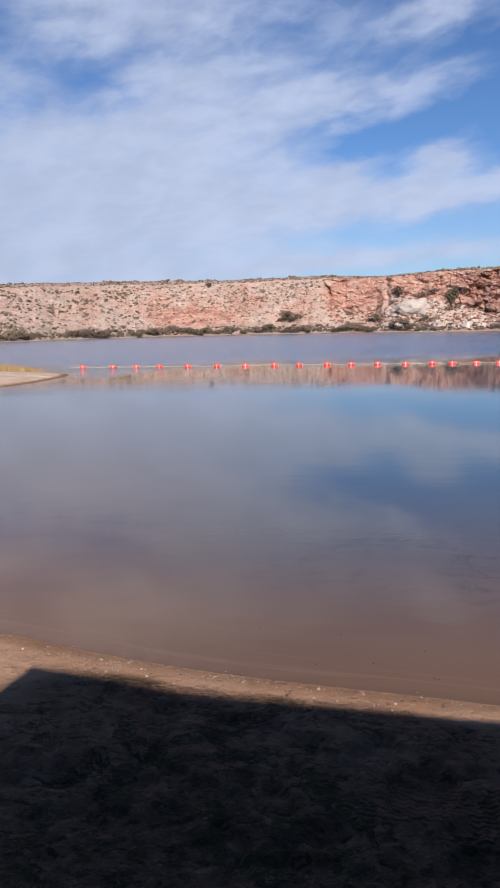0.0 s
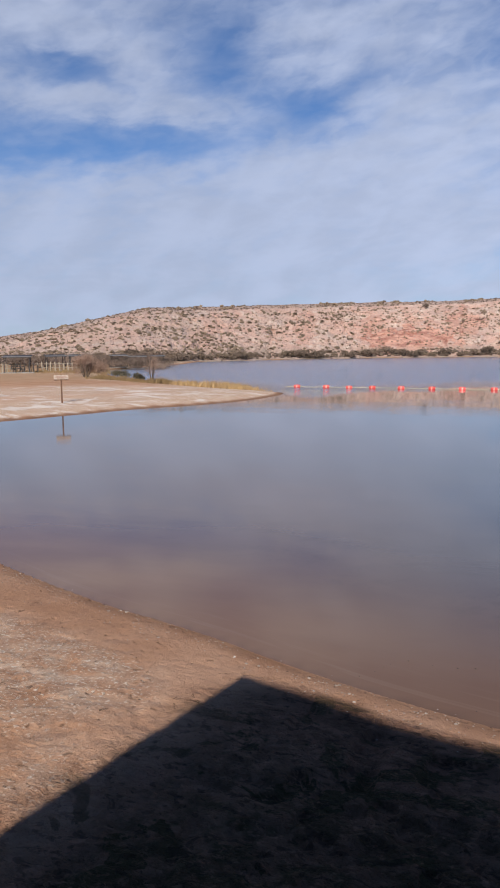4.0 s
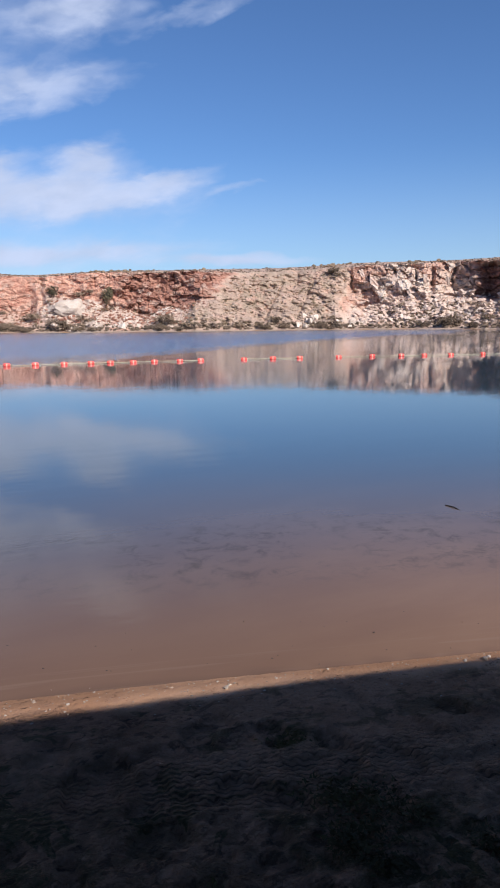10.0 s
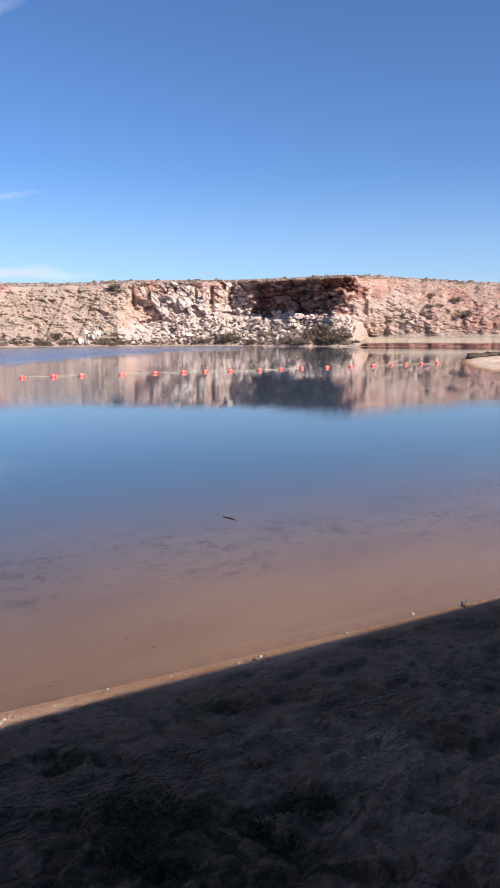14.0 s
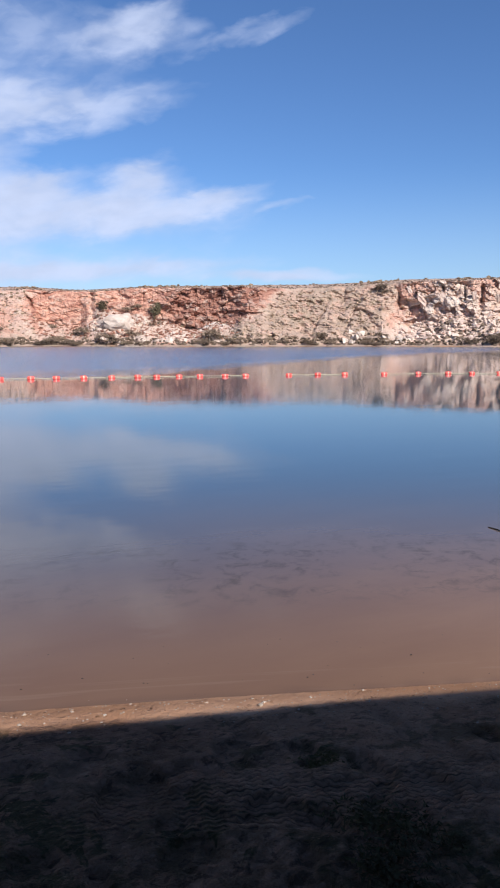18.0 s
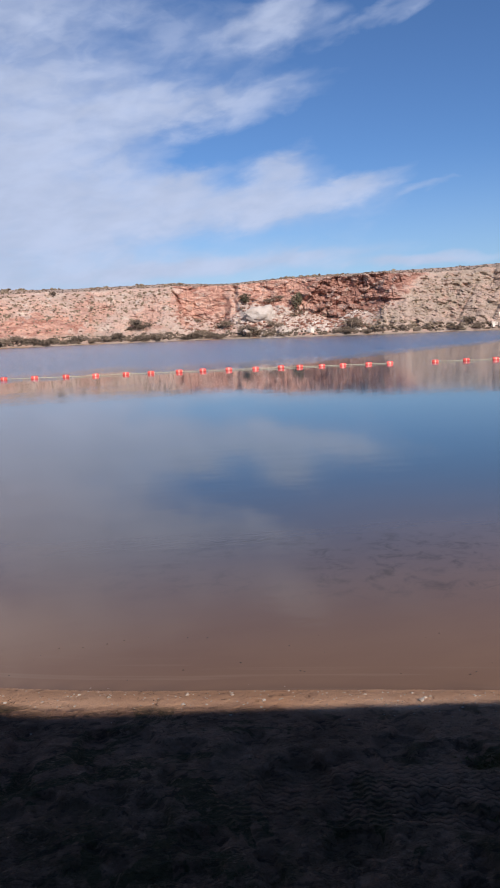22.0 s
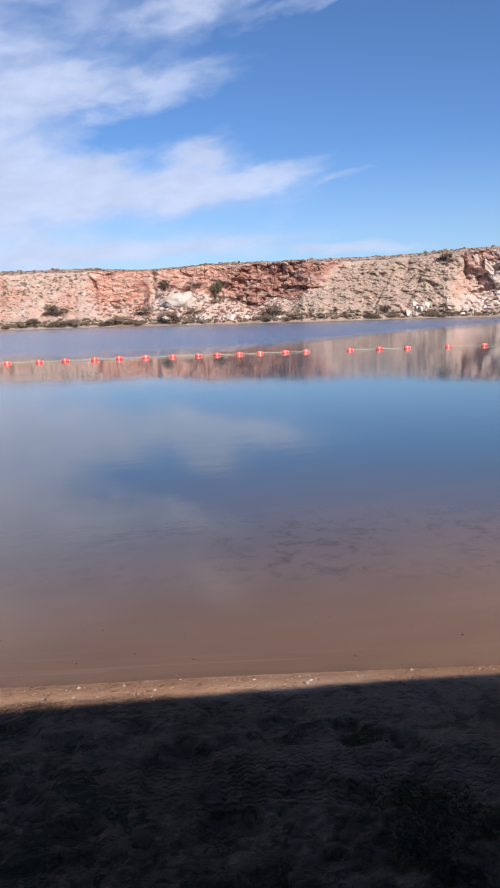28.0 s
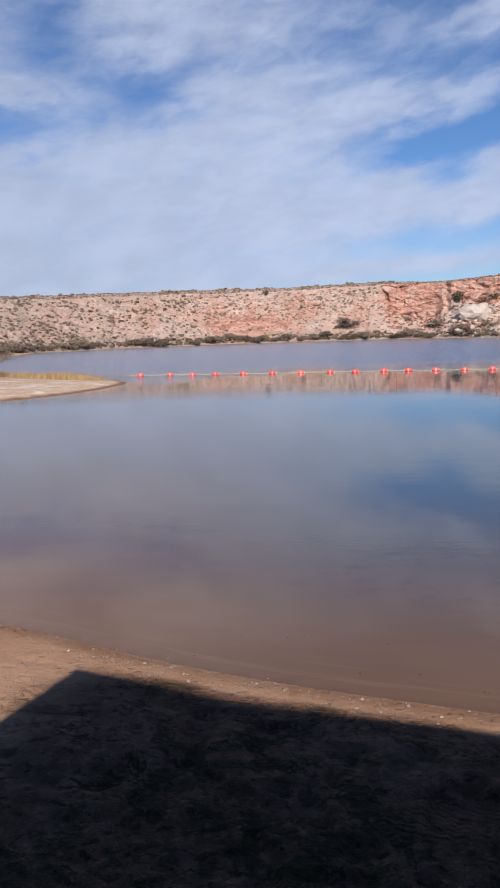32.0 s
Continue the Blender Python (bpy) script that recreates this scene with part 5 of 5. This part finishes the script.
for az, el, size in ((2.7, 0.25, 1.25), (3.2, 0.2, 0.9), (2.2, 0.1, 0.9), (19.5, -0.45, 1.35), (20.2, -0.4, 1.0), (18.9, -0.6, 0.8), (-3.4, 2.9, 0.7), (4.1, 2.9, 0.6), (9.0, -0.1, 1.0), (9.8, 0.0, 1.0), (8.2, -0.3, 0.9), (11.6, -0.2, 0.8), (13.6, -0.1, 0.9), (7.4, 0.55, 0.6), (13.2, 1.9, 0.9), (14.0, 2.0, 0.7), (15.4, 0.8, 1.2), (15.0, 0.7, 1.0), (32.7, 3.3, 1.1), (33.1, 3.2, 0.8), (28.3, -0.3, 0.8), (33.0, -0.1, 0.7), (41.6, -0.3, 1.0), (44.5, -0.2, 1.2), (48.6, -0.2, 1.3), (49.6, 0.2, 1.4), (50.2, -0.3, 1.3), (51.0, -0.4, 0.9), (57.2, 1.9, 1.0), (59.6, 1.2, 1.2)):
    spot = bank_at(az, el)
    copy_thing(kinds[rng.randrange(4)], Matrix.Translation(spot - Vector((0, 0, 0.3))) @ pose(0, 0, 0, 0, 0, rng.uniform(0, 360)) @ Matrix.Diagonal((size, size, size * rng.uniform(0.8, 1.1), 1)))


def small_tree(name, label, rng, wide, tall, count, leaves, spot):
    top = thing(name, label, "tree")
    top.matrix_basis = Matrix.Translation(spot)
    bm = bmesh.new()
    rod(bm, (0, 0, -0.4), (0.1, 0, tall * 0.35), 0.16, 0.11, 8)
    part("trunk", bm, BARK, top)
    bm = bmesh.new()
    for k in range(9):
        a = rng.uniform(0, 6.283)
        rod(bm, (0.1, 0, tall * rng.uniform(0.15, 0.35)), (math.cos(a) * wide * 0.36, math.sin(a) * wide * 0.36, tall * rng.uniform(0.5, 0.95)), 0.07, 0.02, 5)
    part("limbs", bm, BARK, top)
    verts, faces = sprays(rng, count, wide, tall, 0.38)
    blades("crown", verts, faces, leaves, top)
    return top


small_tree("tree", "lone dark green tree against the red cliff", random.Random(41), 5.6, 7.6, 1500, LEAF, bank_at(15.2, 1.0))
small_tree("tree", "low dark juniper on a ledge of the red cliff", random.Random(42), 5.0, 4.0, 900, LEAF, bank_at(11.3, 1.75))

bare = bush("bare_bush", "leafless reddish-brown bush on the sandy peninsula", random.Random(51), 4.2, 2.8, 4600, 0.28, BARE, 0.12, 14)
bare.matrix_basis = Matrix.Translation(ground_spot(-45.3, 78.6))
bare = bush("bare_bush", "thin leafless sapling among golden reeds", random.Random(52), 1.6, 3.4, 420, 0.30, BARE, 0.07, 10)
bare.matrix_basis = Matrix.Translation(ground_spot(-33.6, 72.3))
for n, (x, y, size) in enumerate(((-43.0, 84.5, 1.0), (-40.6, 83.0, 0.75), (-45.5, 87.0, 0.85), (-37.9, 78.4, 0.6))):
    low = bush("dark_bush", "low dark spiky bush at the edge of the inlet", random.Random(60 + n), 1.7 * size, 1.15 * size, 420, 0.26, LEAF, 0.2, 6, "dark bushes by the inlet")
    low.matrix_basis = Matrix.Translation(ground_spot(x, y))
far_brush = [bush("bare_brush", "low leafless grey-brown brush behind the picnic shelters", random.Random(160 + n), 6.0, 2.0, 1100, 0.42, GREY_BRUSH, 0.10, 12, "bare brush behind the shelters") for n in range(2)]
for n in range(2):
    p = bearing_point(-41 - n, 150)
    far_brush[n].matrix_basis = Matrix.Translation(ground_spot(p.x, p.y))
for n in range(26):
    az = -40 + n * 0.66 + rng.uniform(-0.3, 0.3)
    p = bearing_point(az, rng.uniform(135, 168))
    copy_thing(far_brush[n % 2], Matrix.Translation(ground_spot(p.x, p.y)) @ pose(0, 0, 0, 0, 0, rng.uniform(0, 360)) @ Matrix.Diagonal((1.1, 1.1, rng.uniform(0.9, 1.4), 1)))


def strip(name, label, spots, rng, count, spread, tall, blade, material):
    verts, faces = [], []
    for n in range(count):
        k = rng.random() * (len(spots) - 1)
        a, b = spots[int(k)], spots[int(k) + 1]
        p = a.lerp(b, k - int(k))
        x, y = p.x + rng.gauss(0, spread), p.y + rng.gauss(0, spread)
        verts.append((x, y))
    base = ground_height(np.array([v[0] for v in verts]), np.array([v[1] for v in verts]))
    out = []
    for (x, y), z in zip(verts, base):
        h, a = tall * rng.uniform(0.55, 1.2), rng.uniform(0, 6.283)
        h *= 0.35 + 0.95 * float(lattice(np.array([x * 0.55]), np.array([y * 0.55]), 6.0)[0])
        lean = Vector((rng.gauss(0, 0.38), rng.gauss(0, 0.38), 1)) * h
        side = Vector((math.cos(a), math.sin(a), 0)) * blade
        root, k = Vector((x, y, float(z) - 0.03)), len(out)
        out += [root - side, root + side, root + lean]
        faces.append((k, k + 1, k + 2))
    return tagged(blades(name, out, faces, material), label, "grass", kind="stuff")


reed_line = [Vector(p).to_3d() for p in ((-42.5, 76.2), (-37, 74.0), (-31.5, 69.6), (-29.4, 67.8))]
strip("reeds", "golden dry reeds along the edge of the peninsula", reed_line, rng, 2300, 0.9, 0.62, 0.035, REED)
reed_line = [Vector(p).to_3d() for p in ((-27.6, 66.2), (-24, 63.7), (-20.5, 61.1), (-18.3, 59.8))]
strip("reeds", "golden dry reeds along the edge of the peninsula", reed_line, rng, 2500, 0.75, 0.62, 0.035, REED)
reed_line = [Vector(p).to_3d() for p in ((-63, 92), (-56, 96), (-60, 108), (-68, 118))]
strip("dry_grass", "pale dry grass behind the sandy peninsula", reed_line, rng, 2600, 3.0, 0.45, 0.06, REED)
reed_line = [Vector(p).to_3d() for p in ((96, 54.6), (104, 57.6), (116, 57.0), (130, 50))]
ledge_rocks = thing("rock_ledge", "low dark eroded ledge along the sand spit", "ledge")
for k in range(22):
    p = reed_line[0].lerp(reed_line[1], k / 8) if k < 8 else (reed_line[1].lerp(reed_line[2], (k - 8) / 8) if k < 16 else reed_line[2].lerp(reed_line[3], (k - 16) / 6))
    rock = part("rock", hull_rock(rng, 2.3, 1.3, rng.uniform(0.75, 1.0) if k > 1 else 0.6, 14), DARK_LEDGE, ledge_rocks)
    rock.matrix_basis = Matrix.Translation(ground_spot(p.x, p.y) + Vector((0, 0, 0.05))) @ pose(0, 0, 0, 0, 0, rng.uniform(-12, 12) + (22 if k < 8 else -3 if k < 16 else -27))

# ---- scrub on the bluff ----
shape = bmesh.new()
bmesh.ops.create_icosphere(shape, subdivisions=1, radius=1.0)
ball_v = np.array([v.co[:] for v in shape.verts])
ball_f = np.array([[v.index for v in f.verts] for f in shape.faces])
shape.free()


def scatter(name, label, count, row_low, row_high, az_low, az_high, size_low, size_high, material, seed, flat=0.7, keep=None):
    dice = np.random.default_rng(seed)
    j = ((dice.uniform(az_low, az_high, count) + 64) / 0.085).astype(int)
    i = dice.integers(row_low, row_high, count)
    if keep is not None:
        chosen = keep[i, j] > dice.uniform(0, 1, count)
        i, j = i[chosen], j[chosen]
    n = len(i)
    size = dice.uniform(size_low, size_high, n) * dice.uniform(0.6, 1.0, n)
    v = ball_v[None] * dice.uniform(0.4, 1.45, (n, len(ball_v), 1))
    v = v * np.stack([size * dice.uniform(0.8, 1.5, n), size * dice.uniform(0.8, 1.5, n), size * flat], -1)[:, None]
    v = v + np.stack([BX[i, j], BY[i, j], BZ[i, j] + size * flat * 0.55], -1)[:, None]
    faces = ball_f[None] + (np.arange(n) * len(ball_v))[:, None, None]
    return tagged(sheet(name, v.reshape(-1, 3), faces.reshape(-1, 3), material, smooth=False), label, "scrub", kind="stuff")


clump = eased(-0.2, 0.6, fractal(U * 0.05, BR * 0.08, 3, 51.0))
open_slope = np.clip((1 - face) * (0.35 + 0.65 * clump) * (1 - 0.75 * talus) * np.clip(1.15 - 0.5 * red, 0, 1) * (1 - 0.45 * eased(22, 25, BAZ)), 0, 1)
scatter("scrub", "scattered grey-green desert scrub on the slope", 7400, 14, FIRST_TOP - 4, -45, 35, 0.16, 0.62, SCRUB, 1, keep=open_slope)
scatter("scrub", "scattered grey-green desert scrub on the slope", 3400, 14, FIRST_TOP - 2, 50.5, 84, 0.14, 0.46, SCRUB, 2, keep=open_slope)
scatter("scrub", "grey dry brush among the fallen boulders", 1300, 12, FIRST_FACE - 8, 36, 51, 0.3, 0.8, BRUSH, 9)
scatter("scrub", "dark scrub bushes on the low end of the bluff", 1500, 16, FIRST_TOP - 4, -45, -9, 0.3, 0.78, SCRUB, 8, keep=np.clip(0.3 + clump, 0, 1))
scatter("scrub", "dark scrub along the rim of the bluff", 2600, FIRST_TOP + 8, FIRST_TOP + 23, -45, 84, 0.2, 0.85, SCRUB, 3, keep=eased(0.05, 0.55, fractal(BAZ * 0.9, BR * 0.01, 3, 88.0)))
scatter("scrub", "low dry tufts on the flat top of the bluff", 5200, FIRST_TOP + 2, FIRST_TOP + 22, -45, 84, 0.12, 0.42, BRUSH, 12, 0.6)
scatter("scrub", "low dry brush at the foot of the bluff", 2200, 7, 20, -30, 52, 0.3, 0.8, BRUSH, 4, keep=1 - 0.6 * talus)
scatter("loose_rock", "loose pale stones on the slopes of the bluff", 5200, 16, FIRST_TOP - 4, -30, 80, 0.15, 0.5, BOULDER, 5, 0.6, keep=np.clip(0.25 + talus, 0, 1) * (1 - face))
scatter("loose_rock", "jumbled pale blocks below the broken cliff", 1000, 16, FIRST_FACE + 10, 34.5, 51.2, 0.35, 1.25, BOULDER, 7, 0.7, keep=np.clip(talus + 0.5 * face, 0, 1))
scatter("loose_rock", "broken red rock below the cliff", 1200, 22, FIRST_FACE + 2, 5, 24, 0.2, 0.7, RED_ROCK, 6, 0.6, keep=talus)

# ---- boulders ----
rng = random.Random(71)
shapes = []
for n in range(10):
    me = bpy.data.meshes.new("boulder")
    bm = hull_rock(random.Random(80 + n), 1.0, rng.uniform(0.6, 0.95), rng.uniform(0.5, 0.95))
    bm.to_mesh(me)
    bm.free()
    shapes.append(me)
red_shapes, white_shapes = [], []
for me in shapes[:4]:
    white_shapes.append(me.copy())
    white_shapes[-1].materials.append(WHITE_ROCK)
for me in shapes[:5]:
    red_shapes.append(me.copy())
    red_shapes[-1].materials.append(RED_ROCK)
for me in shapes:
    me.materials.append(BOULDER)


hewn = []
for n in range(5):
    dice = random.Random(180 + n)
    bm = box(bmesh.new(), (1, 1, 1))
    bmesh.ops.subdivide_edges(bm, edges=list(bm.edges), cuts=2, use_grid_fill=True)
    for v in bm.verts:
        v.co = v.co * dice.uniform(0.74, 1.08) + Vector((dice.uniform(-0.09, 0.09), dice.uniform(-0.09, 0.09), dice.uniform(-0.07, 0.07)))
    hewn.append(bpy.data.meshes.new("slab"))
    bm.to_mesh(hewn[-1])
    bm.free()
    hewn[-1].materials.append(BOULDER)
dice = random.Random(190)
bm = bmesh.new()
bmesh.ops.create_icosphere(bm, subdivisions=3, radius=0.5)
for v in bm.verts:
    v.co *= 1 + 0.14 * math.sin(v.co.x * 9 + 1) * math.cos(v.co.z * 7) + dice.uniform(-0.10, 0.08)
    v.co.z = v.co.z * (0.8 + 0.5 * v.co.x) + 0.22
dome = bpy.data.meshes.new("boulder")
bm.to_mesh(dome)
bm.free()
dome.materials.append(PALE_SLAB)


def boulder(az, k, size, label, group="fallen boulders below the cliffs", red_one=False, stretch=(1, 1, 1), el=None, spin=None):
    ob = new("boulder", rng.choice(red_shapes if red_one else white_shapes if label.startswith(("white", "large white")) else shapes))
    base = bank_spot(az, k) if el is None else bank_at(az, el)
    ob.matrix_basis = Matrix.Translation(base - Vector((0, 0, 0.12 * size))) @ pose(0, 0, 0, rng.uniform(-14, 14), rng.uniform(-14, 14), rng.uniform(0, 360) if spin is None else -spin) @ Matrix.Diagonal((size * stretch[0], size * stretch[1], size * stretch[2], 1))
    return tagged(ob, label, "boulder", group)


for n in range(96):
    boulder(rng.uniform(35.3, 51.0), rng.randint(12, FIRST_FACE + 2), rng.choice((0.9, 1.2, 1.5, 2.0)) * rng.uniform(0.7, 1.1), "pale angular gypsum boulder fallen from the cliff", red_one=rng.random() < 0.22)
for n in range(84):
    az = rng.uniform(14.2, 20.6)
    boulder(az, 0, rng.choice((0.7, 0.9, 1.2, 1.5)) * rng.uniform(0.7, 1.15), "white gypsum block in rubble below the red cliff" if rng.random() < 0.7 else "pale boulder in rubble below the red cliff", red_one=rng.random() < 0.12, el=rng.uniform(-0.65, 0.25 + 0.45 * (az - 14.2) / 6.4))
for n in range(36):
    boulder(rng.uniform(10.3, 14.6), 0, rng.uniform(0.5, 1.2), "white gypsum boulder half sunk in the slump", "boulders on the slope", el=rng.uniform(-0.5, 1.3))
big_slab = boulder(12.4, 0, 8.4, "large white gypsum slab resting on the slump", "boulders on the slope", el=0.75)
big_slab.data = dome
big_slab.matrix_basis = Matrix.Translation(bank_at(12.4, 0.75) - Vector((math.sin(0.216), math.cos(0.216), 0)) * 1.6) @ pose(0, 0, -0.9, 0, 0, -12.4) @ Matrix.Diagonal((10.8, 5.8, 7.8, 1))
boulder(16.3, 0, 3.0, "large white gypsum boulder near the water", "boulders near the water", el=-0.6)
boulder(14.1, 0, 1.8, "white gypsum boulder near the water", "boulders near the water", el=-0.7)
for n in range(16):
    boulder(30.75 + rng.gauss(0, 0.36), 0, rng.uniform(1.1, 2.3), "white gypsum boulder at the waterline", "boulders near the water", el=rng.uniform(-0.75, 0.0), stretch=(1, 1, 1.25))
for n in range(14):
    boulder(rng.uniform(32.8, 35.0), 0, rng.uniform(0.8, 1.9), "white gypsum boulder at the waterline", "boulders near the water", el=rng.uniform(-0.75, -0.3))
for az, el, tall, lean in ((36.0, 2.6, 4.4, 34), (37.5, 2.7, 5.0, 32), (38.6, 2.0, 3.2, 18), (41.4, 2.6, 3.4, -4), (39.8, 2.9, 2.8, 6), (35.0, 3.4, 3.0, 24)):
    ob = boulder(az, 0, tall, "large pale gypsum slab leaning out of the broken cliff", stretch=(0.52, 0.5, 1.0), el=el, spin=az)
    ob.data = rng.choice(hewn)
    ob.matrix_basis = Matrix.Translation(bank_at(az, el)) @ pose(0, 0, 0, 0, 0, -az) @ pose(0, -0.2, 0, 0, -lean, 0) @ Matrix.Diagonal((tall * 0.5, tall * 0.6, tall * 1.05, 1))
boulder(47.3, FIRST_FACE + 1, 3.2, "pale square block lying at the foot of the cliff")
boulder(49.6, FIRST_FACE + 34, 2.6, "pale block wedged high in the dark cliff")

# ---- beach ----
def nearest_shore_curve():
    pts = [p for p in SHORE if -12 < p[0] < 16 and p[1] < 14]
    return np.array(sorted(pts, key=lambda p: p[0]))


CURVE = nearest_shore_curve()
rng = random.Random(91)
verts, faces = [], []
dice = np.random.default_rng(9)
for n in range(900):
    x = rng.uniform(-8, 11)
    y = float(np.interp(x, CURVE[:, 0], CURVE[:, 1])) - abs(rng.gauss(0.10, 0.30)) - 0.02 + (rng.uniform(0.1, 1.2) if rng.random() < 0.15 else 0)
    size = rng.uniform(0.004, 0.010) * (1.9 if rng.random() < 0.07 else 1)
    v = ball_v * dice.uniform(0.7, 1.2, (len(ball_v), 1)) * np.array([size * 1.3, size, size * 0.7])
    verts.append((x, y, size, v))
heights = ground_height(np.array([v[0] for v in verts]), np.array([v[1] for v in verts]))
pv = np.concatenate([v + np.array([x, y, float(h) + size * 0.3]) for (x, y, size, v), h in zip(verts, heights)])
pf = np.concatenate([ball_f + n * len(ball_v) for n in range(len(verts))])
tagged(sheet("pebbles", pv, pf, PEBBLE, smooth=False), "small pale pebbles along the waterline", "pebbles", kind="stuff")
for n, (x, y, size) in enumerate(((2.8, 6.23, 0.05), (2.86, 6.30, 0.035), (0.53, 7.02, 0.035), (2.31, 6.55, 0.03), (2.22, 6.5, 0.025), (1.0, 6.9, 0.03), (5.61, 5.52, 0.06), (5.7, 5.56, 0.04), (5.4, 5.6, 0.04), (8.2, 5.11, 0.05), (7.0, 5.3, 0.04), (-1.4, 7.5, 0.03), (-2.9, 8.0, 0.03))):
    ob = new("pebble", shapes[n % 10].copy())
    ob.data.materials.clear()
    ob.data.materials.append(PEBBLE)
    ob.matrix_basis = Matrix.Translation(ground_spot(x, y) - Vector((0, 0, size * 0.15))) @ pose(0, 0, 0, 0, 0, rng.uniform(0, 360)) @ Matrix.Diagonal((size * 1.6, size * 1.5, size, 1))
    tagged(ob, "pale pebble lying on wet sand at the waterline", "pebble", "larger pebbles")
bm = bmesh.new()
rod(bm, (-0.26, 0.0, 0.012), (0.04, 0.02, 0.03), 0.018, 0.015, 7)
rod(bm, (0.03, 0.019, 0.03), (0.28, -0.03, 0.005), 0.015, 0.006, 7)
stick = part("stick", bm, DARK_BARK)
stick.matrix_basis = pose(9.82, 10.73, -0.006, 0, 0, -88) @ Matrix.Diagonal((0.8, 0.75, 0.75, 1))
tagged(stick, "dark broken stick floating in the shallows", "stick")
bm = bmesh.new()
rod(bm, (-0.12, 0, 0), (0.13, 0.02, 0.02), 0.014, 0.008, 7)
twig = part("twig", bm, BARK)
twig.matrix_basis = Matrix.Translation(ground_spot(9.0, 4.75)) @ pose(0, 0, 0.02, 0, 0, 20)
tagged(twig, "short dark stick lying on the sand", "stick")
for n, (x, y, wide, tall, count) in enumerate(((2.72, 3.75, 0.75, 0.10, 1500), (2.5, 3.4, 0.5, 0.08, 800), (2.75, 4.85, 0.42, 0.05, 500), (3.25, 2.95, 0.5, 0.08, 800), (3.75, 3.0, 0.42, 0.07, 600), (1.55, 3.55, 0.35, 0.04, 300))):
    tuft = bush("weed_mat", "low dark green weed mat growing in shaded sand", random.Random(95 + n), wide, tall, int(count * 0.55), 0.045, WEED, 0.3, 5, "weeds on the beach")
    tuft.matrix_basis = Matrix.Translation(ground_spot(x, y)) @ Matrix.Diagonal((1.15, 1.15, 0.55, 1))

# ---- dark specks in the shallows ----
dice = np.random.default_rng(7)
verts = []
# stones under the opaque water, set at its surface as specks
for n in range(60):
    x = dice.uniform(-1.5, 10.0)
    y = float(np.interp(x, CURVE[:, 0], CURVE[:, 1])) + dice.uniform(0.12, 1.0) ** 1.3 * 1.5
    size = dice.uniform(0.004, 0.009) * (1.6 if dice.random() < 0.1 else 1.0)
    verts.append(ball_v * dice.uniform(0.6, 1.2, (len(ball_v), 1)) * np.array([size * 1.5, size, size * 0.45]) + np.array([x, y, 0.002]))
faces = np.concatenate([ball_f + n * len(ball_v) for n in range(len(verts))])
tagged(sheet("floating_debris", np.concatenate(verts), faces, DARK_BARK, smooth=False), "dark specks standing for stones under the shallows", "debris", kind="stuff")
